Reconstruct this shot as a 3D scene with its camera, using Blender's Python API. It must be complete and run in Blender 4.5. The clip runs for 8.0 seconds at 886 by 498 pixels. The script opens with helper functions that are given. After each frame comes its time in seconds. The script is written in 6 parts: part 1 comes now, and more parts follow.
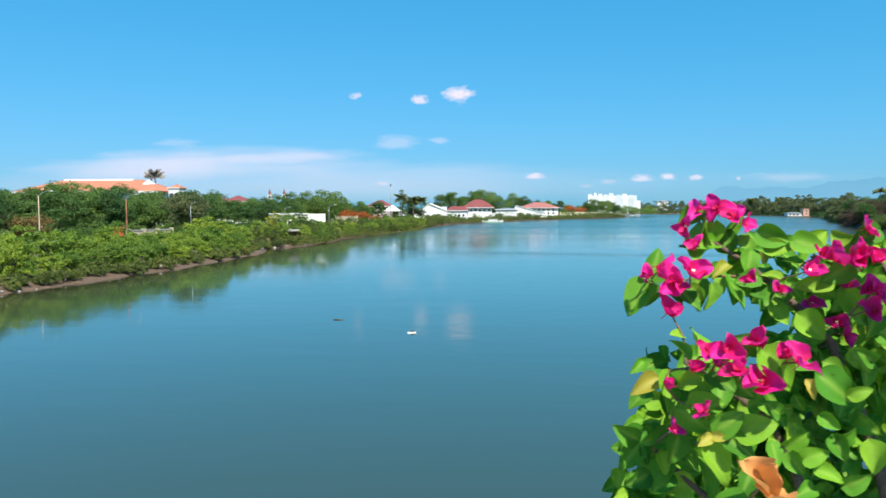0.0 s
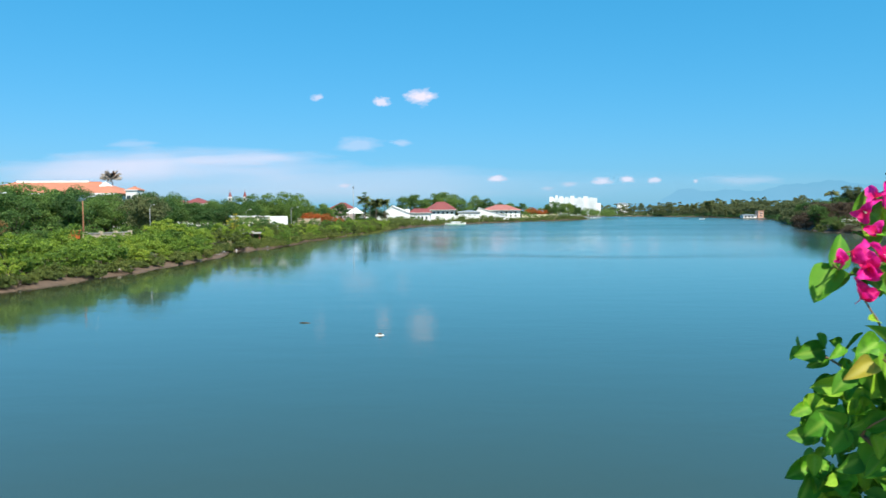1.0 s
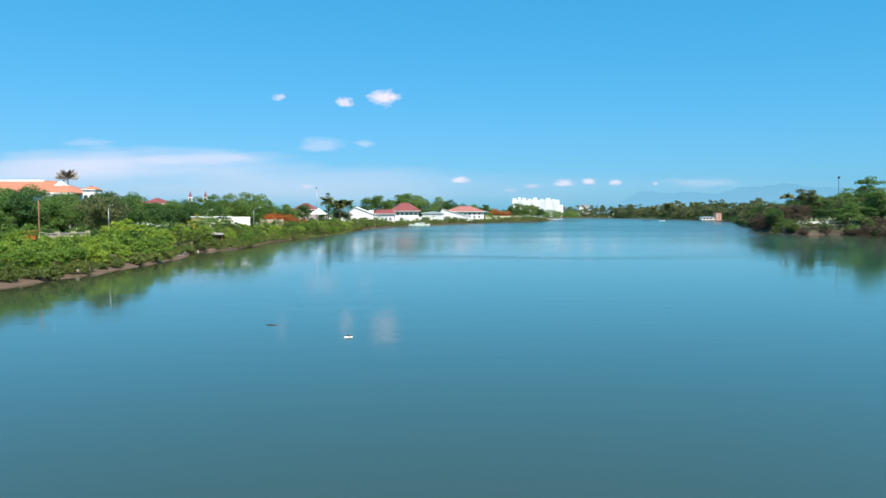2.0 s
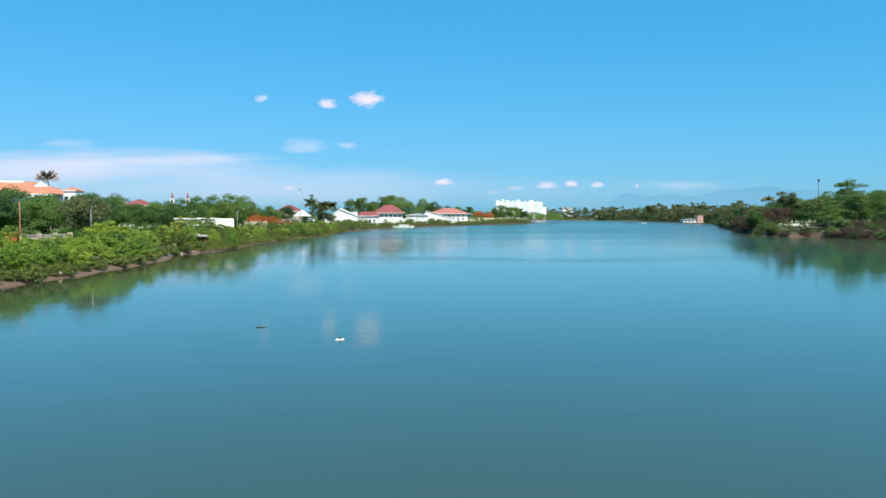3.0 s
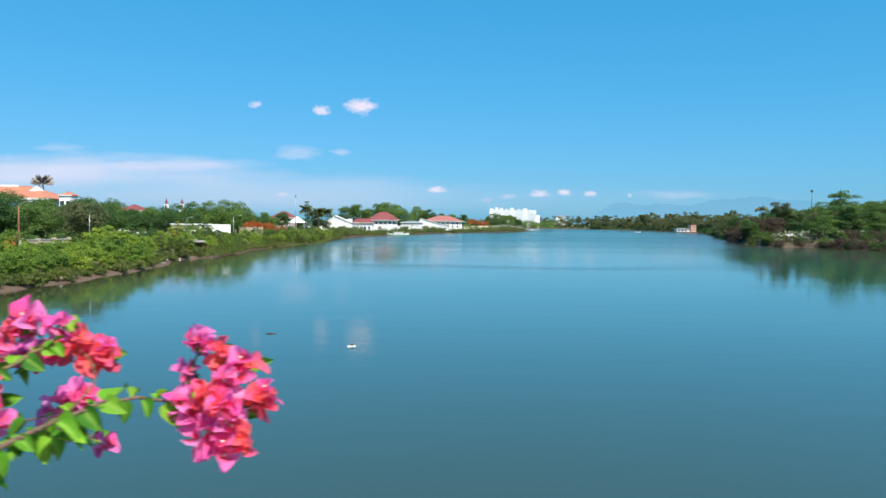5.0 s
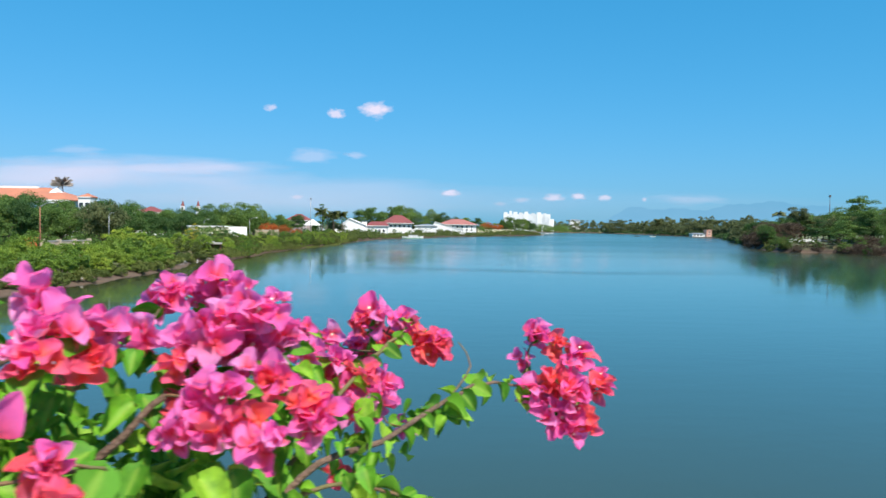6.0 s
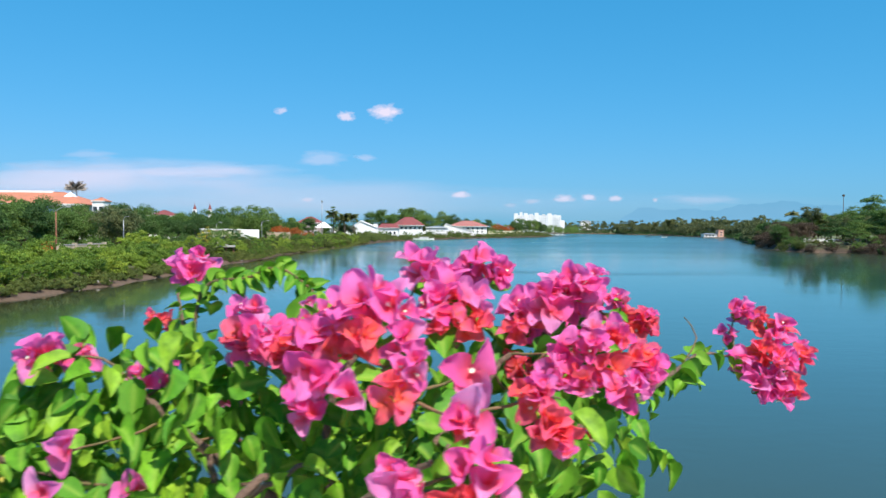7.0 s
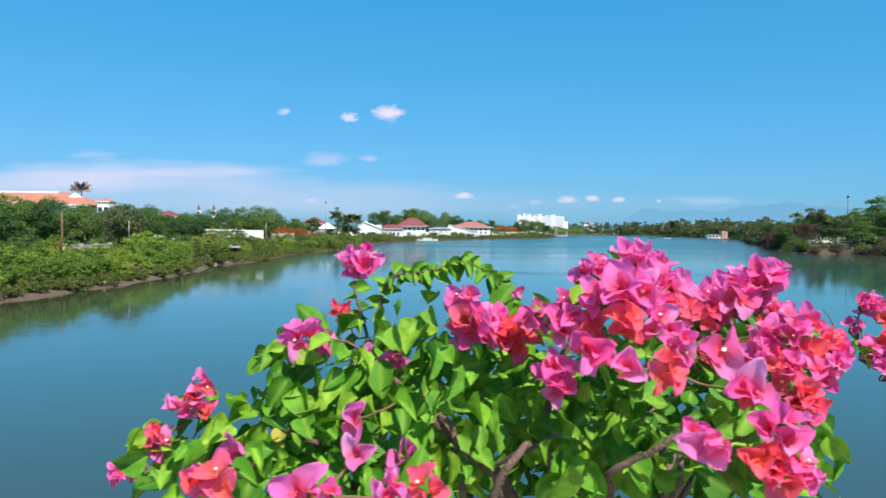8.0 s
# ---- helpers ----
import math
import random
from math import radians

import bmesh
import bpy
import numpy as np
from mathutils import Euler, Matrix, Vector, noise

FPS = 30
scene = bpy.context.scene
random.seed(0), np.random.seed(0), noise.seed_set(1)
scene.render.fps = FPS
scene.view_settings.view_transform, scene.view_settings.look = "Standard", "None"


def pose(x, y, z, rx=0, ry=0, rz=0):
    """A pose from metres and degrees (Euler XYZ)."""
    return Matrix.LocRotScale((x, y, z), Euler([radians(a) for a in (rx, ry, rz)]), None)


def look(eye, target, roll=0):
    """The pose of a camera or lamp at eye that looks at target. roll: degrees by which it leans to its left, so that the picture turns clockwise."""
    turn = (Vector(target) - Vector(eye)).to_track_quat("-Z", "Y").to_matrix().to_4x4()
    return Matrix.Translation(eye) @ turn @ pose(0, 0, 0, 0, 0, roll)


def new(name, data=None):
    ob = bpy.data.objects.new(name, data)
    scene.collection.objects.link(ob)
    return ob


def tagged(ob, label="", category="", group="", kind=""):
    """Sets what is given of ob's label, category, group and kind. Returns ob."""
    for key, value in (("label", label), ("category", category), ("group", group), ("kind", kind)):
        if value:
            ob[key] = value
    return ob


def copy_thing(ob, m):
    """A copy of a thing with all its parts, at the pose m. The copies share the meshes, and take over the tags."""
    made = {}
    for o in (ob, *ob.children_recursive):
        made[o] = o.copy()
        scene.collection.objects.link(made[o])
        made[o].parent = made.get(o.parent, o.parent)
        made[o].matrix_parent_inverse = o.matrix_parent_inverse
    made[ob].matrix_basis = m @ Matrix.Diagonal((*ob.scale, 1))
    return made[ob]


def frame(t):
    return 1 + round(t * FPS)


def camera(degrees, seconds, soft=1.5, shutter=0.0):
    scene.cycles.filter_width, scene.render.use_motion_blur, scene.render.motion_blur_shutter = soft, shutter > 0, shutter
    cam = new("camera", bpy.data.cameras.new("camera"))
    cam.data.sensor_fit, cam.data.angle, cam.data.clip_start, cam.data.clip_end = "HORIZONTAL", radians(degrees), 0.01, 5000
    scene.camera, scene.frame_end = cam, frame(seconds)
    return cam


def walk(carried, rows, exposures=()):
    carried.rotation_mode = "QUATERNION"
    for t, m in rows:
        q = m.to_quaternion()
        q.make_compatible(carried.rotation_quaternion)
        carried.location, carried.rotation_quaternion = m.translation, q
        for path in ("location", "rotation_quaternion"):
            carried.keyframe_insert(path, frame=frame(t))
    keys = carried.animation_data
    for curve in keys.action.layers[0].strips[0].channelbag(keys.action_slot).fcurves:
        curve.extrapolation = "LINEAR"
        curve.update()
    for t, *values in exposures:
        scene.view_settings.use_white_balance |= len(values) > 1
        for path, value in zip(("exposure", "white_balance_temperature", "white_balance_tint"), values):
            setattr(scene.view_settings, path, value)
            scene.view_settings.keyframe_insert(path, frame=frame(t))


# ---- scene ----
cam = camera(62.0, 8.0, soft=1.5, shutter=0.28)

# seconds, eye, yaw to the left, pitch, roll
PATH = [
    (0.0, 3.264, 0.091, 7.066, 5.301, -3.080, -0.238),
    (0.5, 3.122, 0.085, 7.065, 4.042, -3.018, -0.295),
    (1.0, 2.955, 0.090, 7.045, 2.383, -2.907, -0.266),
    (1.5, 2.803, 0.106, 7.041, 0.699, -2.875, -0.151),
    (1.7, 2.728, 0.130, 7.040, 0.150, -2.850, -0.110),
    (2.8, 2.198, 0.250, 7.037, -1.540, -2.720, -0.020),
    (3.0, 2.098, 0.263, 7.036, -1.789, -2.667, 0.012),
    (3.5, 1.835, 0.280, 7.034, -2.169, -2.512, 0.159),
    (4.0, 1.558, 0.266, 7.033, -2.397, -2.340, 0.324),
    (4.2, 1.446, 0.255, 7.033, -2.440, -2.280, 0.370),
    (5.3, 0.832, 0.157, 7.035, -2.240, -2.000, 0.580),
    (5.5, 0.746, 0.139, 7.035, -1.931, -1.949, 0.607),
    (6.0, 0.561, 0.092, 7.032, -1.318, -1.825, 0.760),
    (6.5, 0.398, 0.034, 7.024, -0.868, -1.753, 0.565),
    (7.0, 0.236, -0.039, 7.011, -0.515, -1.693, 0.428),
    (7.5, 0.100, -0.098, 7.010, -0.375, -1.630, 0.379),
    (8.0, -0.008, -0.123, 7.004, -0.275, -1.622, 0.493),
]


def eye_pose(x, y, z, yaw, pitch, lean):
    a, p = radians(yaw), radians(pitch)
    ahead = Vector((-math.sin(a) * math.cos(p), math.cos(a) * math.cos(p), math.sin(p)))
    return look((x, y, z), Vector((x, y, z)) + ahead, lean)


walk(cam, [(r[0], eye_pose(*r[1:])) for r in PATH], [(0.0, 0.64, 6500, 9), (4.0, 0.64, 6500, 9), (5.5, 0.53, 6400, 12), (8.0, 0.52, 6360, 14)])

# ---- daylight ----
SUN_AZIMUTH, SUN_HEIGHT = radians(150), radians(54)
world = bpy.data.worlds.new("sky")
scene.world = world
world.use_nodes = True
wn, wl = world.node_tree.nodes, world.node_tree.links
sky = wn.new("ShaderNodeTexSky")
sky.sky_type, sky.sun_disc = "NISHITA", False
sky.sun_elevation, sky.sun_rotation = SUN_HEIGHT, SUN_AZIMUTH
sky.altitude, sky.air_density, sky.dust_density, sky.ozone_density = 0, 1.0, 0.7, 2.0
split, join = wn.new("ShaderNodeSeparateColor"), wn.new("ShaderNodeCombineColor")
wl.new(sky.outputs[0], split.inputs[0])
for k, (power, gain) in enumerate(((1.16, 0.194), (0.48, 1.475), (0.46, 2.366))):
    raised, scaled = wn.new("ShaderNodeMath"), wn.new("ShaderNodeMath")
    raised.operation, scaled.operation = "POWER", "MULTIPLY"
    raised.inputs[1].default_value, scaled.inputs[1].default_value = power, gain
    wl.new(split.outputs[k], raised.inputs[0])
    wl.new(raised.outputs[0], scaled.inputs[0])
    wl.new(scaled.outputs[0], join.inputs[k])
wl.new(join.outputs[0], wn["Background"].inputs["Color"])
wn["Background"].inputs["Strength"].default_value = 0.108
sun = new("sun", bpy.data.lights.new("sun", "SUN"))
sun.data.energy, sun.data.angle, sun.data.color = 5.0, radians(0.55), (1.0, 0.94, 0.83)
sun_way = Vector((math.sin(SUN_AZIMUTH) * math.cos(SUN_HEIGHT), math.cos(SUN_AZIMUTH) * math.cos(SUN_HEIGHT), math.sin(SUN_HEIGHT)))
sun.matrix_world = look(sun_way * 100, (0, 0, 0))


# ---- materials ----
def node_material(name):
    m = bpy.data.materials.new(name)
    m.use_nodes = True
    return m, m.node_tree.nodes, m.node_tree.links, m.node_tree.nodes["Principled BSDF"]


def mixed(n, l, fac, a, b):
    """A colour node that mixes a and b (colours or sockets) by a socket."""
    x = n.new("ShaderNodeMix")
    x.data_type = "RGBA"
    l.new(fac, x.inputs[0])
    for s, v in ((x.inputs[6], a), (x.inputs[7], b)):
        if isinstance(v, tuple):
            s.default_value = (*v, 1)
        else:
            l.new(v, s)
    return x.outputs[2]


def ramped(n, l, value, low, high):
    r = n.new("ShaderNodeMapRange")
    l.new(value, r.inputs["Value"])
    r.inputs["From Min"].default_value, r.inputs["From Max"].default_value = low, high
    return r.outputs["Result"]


def noise_value(n, l, scale, detail=4.0, coords="Object", stretch=None):
    t, c = n.new("ShaderNodeTexNoise"), n.new("ShaderNodeTexCoord")
    t.inputs["Scale"].default_value, t.inputs["Detail"].default_value = scale, detail
    v = c.outputs[coords]
    if stretch:
        mp = n.new("ShaderNodeMapping")
        mp.inputs["Scale"].default_value = stretch
        l.new(v, mp.inputs["Vector"])
        v = mp.outputs[0]
    l.new(v, t.inputs["Vector"])
    return t.outputs["Fac"]


def surface(name, a, b, scale=1.0, rough=0.75, bump=0.2, stain=None, metal=0.0, fine=9.0):
    """A weathered surface: two tones in large patches, a finer grain, an optional stain colour, relief."""
    m, n, l, p = node_material(name)
    big, small = noise_value(n, l, scale), noise_value(n, l, scale * fine, 6)
    col = mixed(n, l, ramped(n, l, big, 0.35, 0.65), a, b)
    dark = tuple(0.72 * v for v in a)
    col = mixed(n, l, ramped(n, l, small, 0.52, 0.85), col, dark)
    if stain:
        col = mixed(n, l, ramped(n, l, noise_value(n, l, scale * 2.3, 8, stretch=(1, 1, 0.25)), 0.56, 0.8), col, stain)
    l.new(col, p.inputs["Base Color"])
    p.inputs["Roughness"].default_value, p.inputs["Metallic"].default_value = rough, metal
    bp = n.new("ShaderNodeBump")
    bp.inputs["Strength"].default_value, bp.inputs["Distance"].default_value = bump, 0.02
    l.new(small, bp.inputs["Height"])
    l.new(bp.outputs[0], p.inputs["Normal"])
    return m


def leafy(name, tones, gloss=0.45, glow=0.35, accent=None, grain=60.0, per_plant=0.0):
    """A leaf or bract that lets some light through; its tone differs from piece to piece."""
    m, n, l, p = node_material(name)
    info, geo = n.new("ShaderNodeObjectInfo"), n.new("ShaderNodeNewGeometry")
    add = n.new("ShaderNodeMath")
    add.operation = "ADD"
    l.new(info.outputs["Random"], add.inputs[0])
    l.new(geo.outputs["Random Per Island"], add.inputs[1])
    fr = n.new("ShaderNodeMath")
    fr.operation = "FRACT"
    l.new(add.outputs[0], fr.inputs[0])
    if per_plant:
        add.operation, fr.operation = "MULTIPLY", "MULTIPLY_ADD"
        add.inputs[1].default_value, fr.inputs[1].default_value = per_plant, 1 - per_plant
        l.remove(add.inputs[1].links[0])
        l.new(geo.outputs["Random Per Island"], fr.inputs[0])
        l.new(add.outputs[0], fr.inputs[2])
    ramp = n.new("ShaderNodeValToRGB")
    ramp.color_ramp.elements[0].color, ramp.color_ramp.elements[1].color = (*tones[0], 1), (*tones[-1], 1)
    for k, tone in enumerate(tones[1:-1]):
        ramp.color_ramp.elements.new((k + 1) / (len(tones) - 1)).color = (*tone, 1)
    l.new(fr.outputs[0], ramp.inputs[0])
    g = noise_value(n, l, grain, 3)
    col = mixed(n, l, ramped(n, l, g, 0.4, 0.9), ramp.outputs[0], tuple(0.7 * v for v in tones[0]))
    if accent:
        at = n.new("ShaderNodeAttribute")
        at.attribute_name = "accent"
        col = mixed(n, l, at.outputs["Fac"], col, accent)
    l.new(col, p.inputs["Base Color"])
    p.inputs["Roughness"].default_value, p.inputs["Specular IOR Level"].default_value = gloss, 0.3
    tr, mx, out = n.new("ShaderNodeBsdfTranslucent"), n.new("ShaderNodeMixShader"), n["Material Output"]
    l.new(col, tr.inputs["Color"])
    mx.inputs[0].default_value = glow
    l.new(p.outputs[0], mx.inputs[1])
    l.new(tr.outputs[0], mx.inputs[2])
    l.new(mx.outputs[0], out.inputs["Surface"])
    bp = n.new("ShaderNodeBump")
    bp.inputs["Strength"].default_value, bp.inputs["Distance"].default_value = 0.25, 0.004
    l.new(g, bp.inputs["Height"])
    l.new(bp.outputs[0], p.inputs["Normal"])
    return m


def water_material():
    """Silty water, glassy under the near banks; a breeze roughens the open reach upstream."""
    m, n, l, p = node_material("river_water")
    silt = noise_value(n, l, 0.012, 3)
    green = mixed(n, l, ramped(n, l, silt, 0.3, 0.7), (0.024, 0.084, 0.060), (0.027, 0.090, 0.064))
    water_geo, place = n.new("ShaderNodeNewGeometry"), n.new("ShaderNodeSeparateXYZ")
    l.new(water_geo.outputs["Position"], place.inputs[0])
    # Base colour goes from grey-brown near the bridge to green past 80 m.
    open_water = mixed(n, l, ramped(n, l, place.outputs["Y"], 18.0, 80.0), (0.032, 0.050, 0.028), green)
    # Bank silt plus the dark olive of tree reflections, put into the base colour.
    near_bank = n.new("ShaderNodeAttribute")
    near_bank.attribute_name = "bank_reflection"
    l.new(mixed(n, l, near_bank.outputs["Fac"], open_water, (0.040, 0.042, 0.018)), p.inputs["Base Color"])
    p.inputs["IOR"].default_value = 1.80

    def maths(kind, a, b):
        k = n.new("ShaderNodeMath")
        k.operation = kind
        for s, v in zip(k.inputs, (a, b)):
            if isinstance(v, (int, float)):
                s.default_value = v
            else:
                l.new(v, s)
        return k.outputs[0]

    def spanned(value, low, high):
        r = n.new("ShaderNodeMapRange")
        r.inputs["To Min"].default_value, r.inputs["To Max"].default_value = low, high
        l.new(value, r.inputs["Value"])
        return r.outputs["Result"]

    g, at = n.new("ShaderNodeNewGeometry"), n.new("ShaderNodeSeparateXYZ")
    l.new(g.outputs["Position"], at.inputs[0])
    drift = noise_value(n, l, 1.0, 3, stretch=(0.006, 0.012, 1))
    reach = maths("MULTIPLY_ADD", drift, 90.0)
    l.new(at.outputs["Y"], reach.node.inputs[2])
    breeze = ramped(n, l, reach, 175.0, 330.0)
    cat_paw = maths("ABSOLUTE", maths("ADD", maths("MULTIPLY", maths("ADD", reach, -168.0), 1 / 11.0), 0.0), 0.0)
    mid_river = ramped(n, l, maths("ABSOLUTE", maths("ADD", at.outputs["X"], -14.0), 0.0), 48.0, 14.0)
    paw = maths("MULTIPLY", ramped(n, l, cat_paw, 1.0, 0.2), mid_river)
    gust = maths("MAXIMUM", ramped(n, l, noise_value(n, l, 1.0, 3, stretch=(0.0045, 0.035, 1)), 0.52, 0.66), paw)
    streak = ramped(n, l, noise_value(n, l, 1.0, 4, stretch=(0.004, 0.022, 1)), 0.45, 0.75)
    calm = spanned(streak, 0.05, 0.10)
    l.new(maths("ADD", calm, maths("MAXIMUM", maths("MULTIPLY", breeze, spanned(streak, 0.15, 0.19)), maths("MULTIPLY", paw, 0.10))), p.inputs["Roughness"])
    fine, wide = noise_value(n, l, 1.0, 3, stretch=(1.3, 2.4, 1)), noise_value(n, l, 1.0, 2, stretch=(0.16, 0.35, 1))
    b1, b2 = n.new("ShaderNodeBump"), n.new("ShaderNodeBump")
    b1.inputs["Distance"].default_value, b2.inputs["Distance"].default_value = 0.008, 0.035
    b2.inputs["Strength"].default_value = 0.35
    l.new(spanned(gust, 0.42, 1.6), b1.inputs["Strength"])
    l.new(fine, b1.inputs["Height"])
    l.new(wide, b2.inputs["Height"])
    l.new(b1.outputs[0], b2.inputs["Normal"])
    l.new(b2.outputs[0], p.inputs["Normal"])
    return m


def ground_material():
    """Mud up to the tide mark, then scrubby grass and bare earth."""
    m, n, l, p = node_material("bank_ground")
    g, s = n.new("ShaderNodeNewGeometry"), n.new("ShaderNodeSeparateXYZ")
    l.new(g.outputs["Position"], s.inputs[0])
    patch, grit = noise_value(n, l, 0.35, 5), noise_value(n, l, 4.0, 6)
    mud = mixed(n, l, ramped(n, l, grit, 0.3, 0.75), (0.070, 0.043, 0.027), (0.15, 0.096, 0.060))
    green = mixed(n, l, ramped(n, l, patch, 0.4, 0.65), (0.06, 0.10, 0.025), (0.17, 0.145, 0.07))
    add = n.new("ShaderNodeMath")
    add.operation = "MULTIPLY_ADD"
    l.new(patch, add.inputs[0])
    add.inputs[1].default_value = 1.1
    l.new(s.outputs["Z"], add.inputs[2])
    lean = n.new("ShaderNodeSeparateXYZ")
    l.new(g.outputs["Normal"], lean.inputs[0])
    turf = mixed(n, l, ramped(n, l, add.outputs[0], 1.35, 1.75), mud, green)
    earth = mixed(n, l, ramped(n, l, grit, 0.3, 0.7), (0.022, 0.015, 0.011), (0.042, 0.029, 0.020))
    l.new(mixed(n, l, ramped(n, l, lean.outputs["Z"], 0.86, 0.95), earth, turf), p.inputs["Base Color"])
    p.inputs["Roughness"].default_value = 0.9
    bp = n.new("ShaderNodeBump")
    bp.inputs["Strength"].default_value, bp.inputs["Distance"].default_value = 0.6, 0.15
    l.new(grit, bp.inputs["Height"])
    l.new(bp.outputs[0], p.inputs["Normal"])
    return m


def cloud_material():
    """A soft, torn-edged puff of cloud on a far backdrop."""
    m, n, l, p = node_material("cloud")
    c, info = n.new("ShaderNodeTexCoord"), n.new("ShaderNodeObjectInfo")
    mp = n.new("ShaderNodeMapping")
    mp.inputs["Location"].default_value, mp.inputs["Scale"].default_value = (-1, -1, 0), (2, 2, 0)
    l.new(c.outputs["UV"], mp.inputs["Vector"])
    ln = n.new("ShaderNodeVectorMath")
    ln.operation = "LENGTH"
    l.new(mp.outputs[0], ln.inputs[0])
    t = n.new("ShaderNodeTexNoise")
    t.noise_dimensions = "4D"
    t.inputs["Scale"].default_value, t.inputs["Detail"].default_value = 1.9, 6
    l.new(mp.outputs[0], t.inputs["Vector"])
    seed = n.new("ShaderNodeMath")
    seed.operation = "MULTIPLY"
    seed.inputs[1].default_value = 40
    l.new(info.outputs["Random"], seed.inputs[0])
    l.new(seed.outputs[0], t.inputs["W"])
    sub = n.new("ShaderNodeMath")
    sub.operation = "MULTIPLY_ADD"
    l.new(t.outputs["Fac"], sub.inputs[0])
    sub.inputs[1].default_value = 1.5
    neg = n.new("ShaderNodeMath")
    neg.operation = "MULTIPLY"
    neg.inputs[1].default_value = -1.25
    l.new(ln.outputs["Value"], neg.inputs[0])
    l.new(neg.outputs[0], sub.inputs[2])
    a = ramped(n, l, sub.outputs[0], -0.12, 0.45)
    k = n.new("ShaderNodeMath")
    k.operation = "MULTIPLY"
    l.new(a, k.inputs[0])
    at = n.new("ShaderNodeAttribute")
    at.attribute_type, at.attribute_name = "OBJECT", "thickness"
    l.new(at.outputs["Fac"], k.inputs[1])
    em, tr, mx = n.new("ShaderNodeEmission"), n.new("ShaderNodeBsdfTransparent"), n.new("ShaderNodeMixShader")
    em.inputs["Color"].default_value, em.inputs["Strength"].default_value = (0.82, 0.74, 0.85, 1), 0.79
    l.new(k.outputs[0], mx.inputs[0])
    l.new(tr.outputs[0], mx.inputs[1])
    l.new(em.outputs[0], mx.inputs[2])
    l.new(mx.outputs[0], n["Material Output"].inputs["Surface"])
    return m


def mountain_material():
    """Forested slopes; the blue haze of far air is put into a glowing colour."""
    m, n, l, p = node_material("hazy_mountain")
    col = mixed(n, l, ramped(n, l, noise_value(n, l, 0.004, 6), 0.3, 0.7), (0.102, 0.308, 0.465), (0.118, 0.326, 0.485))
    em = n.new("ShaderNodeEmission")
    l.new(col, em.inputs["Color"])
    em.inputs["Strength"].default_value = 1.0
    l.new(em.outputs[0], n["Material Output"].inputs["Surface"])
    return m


WATER, GROUND, CLOUD, MOUNTAIN = water_material(), ground_material(), cloud_material(), mountain_material()
MANGROVE = leafy("mangrove_leaf", [(0.050, 0.115, 0.026), (0.125, 0.23, 0.034), (0.225, 0.35, 0.042), (0.33, 0.44, 0.05), (0.44, 0.49, 0.06)], 0.5, 0.4, grain=3, per_plant=0.6)
CANOPY = leafy("canopy_leaf", [(0.038, 0.095, 0.030), (0.092, 0.18, 0.042), (0.16, 0.265, 0.055), (0.27, 0.37, 0.075)], 0.55, 0.42, grain=3, per_plant=0.7)
OLIVE = leafy("grey_green_leaf", [(0.080, 0.110, 0.048), (0.125, 0.155, 0.062), (0.185, 0.205, 0.075), (0.26, 0.26, 0.095)], 0.6, 0.4, grain=3, per_plant=0.55)
BROWN = leafy("brown_leaf", [(0.085, 0.055, 0.042), (0.14, 0.095, 0.068), (0.12, 0.10, 0.05), (0.19, 0.13, 0.09)], 0.65, 0.35, grain=3, per_plant=0.4)
SCRUB = leafy("scrub_leaf", [(0.06, 0.09, 0.02), (0.10, 0.14, 0.028), (0.16, 0.20, 0.04), (0.23, 0.24, 0.05)], 0.6, 0.25, grain=3, per_plant=0.5)
FLAME = leafy("flame_blossom", [(0.46, 0.10, 0.025), (0.55, 0.15, 0.03), (0.34, 0.12, 0.03), (0.12, 0.16, 0.03)], 0.6, 0.3, grain=3, per_plant=0.55)
DRY_BUSH = leafy("dry_brown_leaf", [(0.20, 0.115, 0.04), (0.28, 0.17, 0.055), (0.15, 0.12, 0.04), (0.10, 0.12, 0.03)], 0.6, 0.25, grain=3)
DRY_PALM = leafy("dry_palm_leaf", [(0.25, 0.22, 0.19), (0.36, 0.31, 0.27), (0.27, 0.25, 0.18)], 0.6, 0.2, grain=3)
GOLD = leafy("golden_leaf", [(0.30, 0.30, 0.03), (0.45, 0.40, 0.03), (0.55, 0.45, 0.04)], 0.5, 0.3, grain=3)
PALM_LEAF = leafy("palm_leaf", [(0.10, 0.14, 0.05), (0.16, 0.19, 0.06), (0.25, 0.25, 0.09)], 0.5, 0.45, grain=3)
BARK = surface("bark", (0.13, 0.095, 0.065), (0.20, 0.15, 0.11), 3, 0.9, 0.6)
DARK_BARK = surface("damp_bark", (0.06, 0.045, 0.032), (0.10, 0.075, 0.05), 3, 0.9, 0.6)
PALE_BARK = surface("pale_bark", (0.42, 0.38, 0.32), (0.34, 0.30, 0.25), 3, 0.9, 0.4)
WHITE_WALL = surface("white_paint", (0.80, 0.79, 0.76), (0.74, 0.73, 0.71), 0.4, 0.7, 0.1, (0.58, 0.56, 0.52))
CREAM_WALL = surface("cream_paint", (0.72, 0.66, 0.42), (0.66, 0.60, 0.38), 0.3, 0.75, 0.1, (0.50, 0.45, 0.32))
HOTEL_WALL = surface("off_white_paint", (0.80, 0.79, 0.77), (0.74, 0.73, 0.72), 0.1, 0.75, 0.1, (0.52, 0.52, 0.51))
PINK_WALL = surface("salmon_paint", (0.62, 0.34, 0.25), (0.55, 0.30, 0.22), 0.4, 0.75, 0.1, (0.42, 0.28, 0.22))
DULL_WALL = surface("faded_pink_plaster", (0.42, 0.33, 0.30), (0.36, 0.29, 0.27), 0.5, 0.8, 0.1, (0.26, 0.21, 0.20))
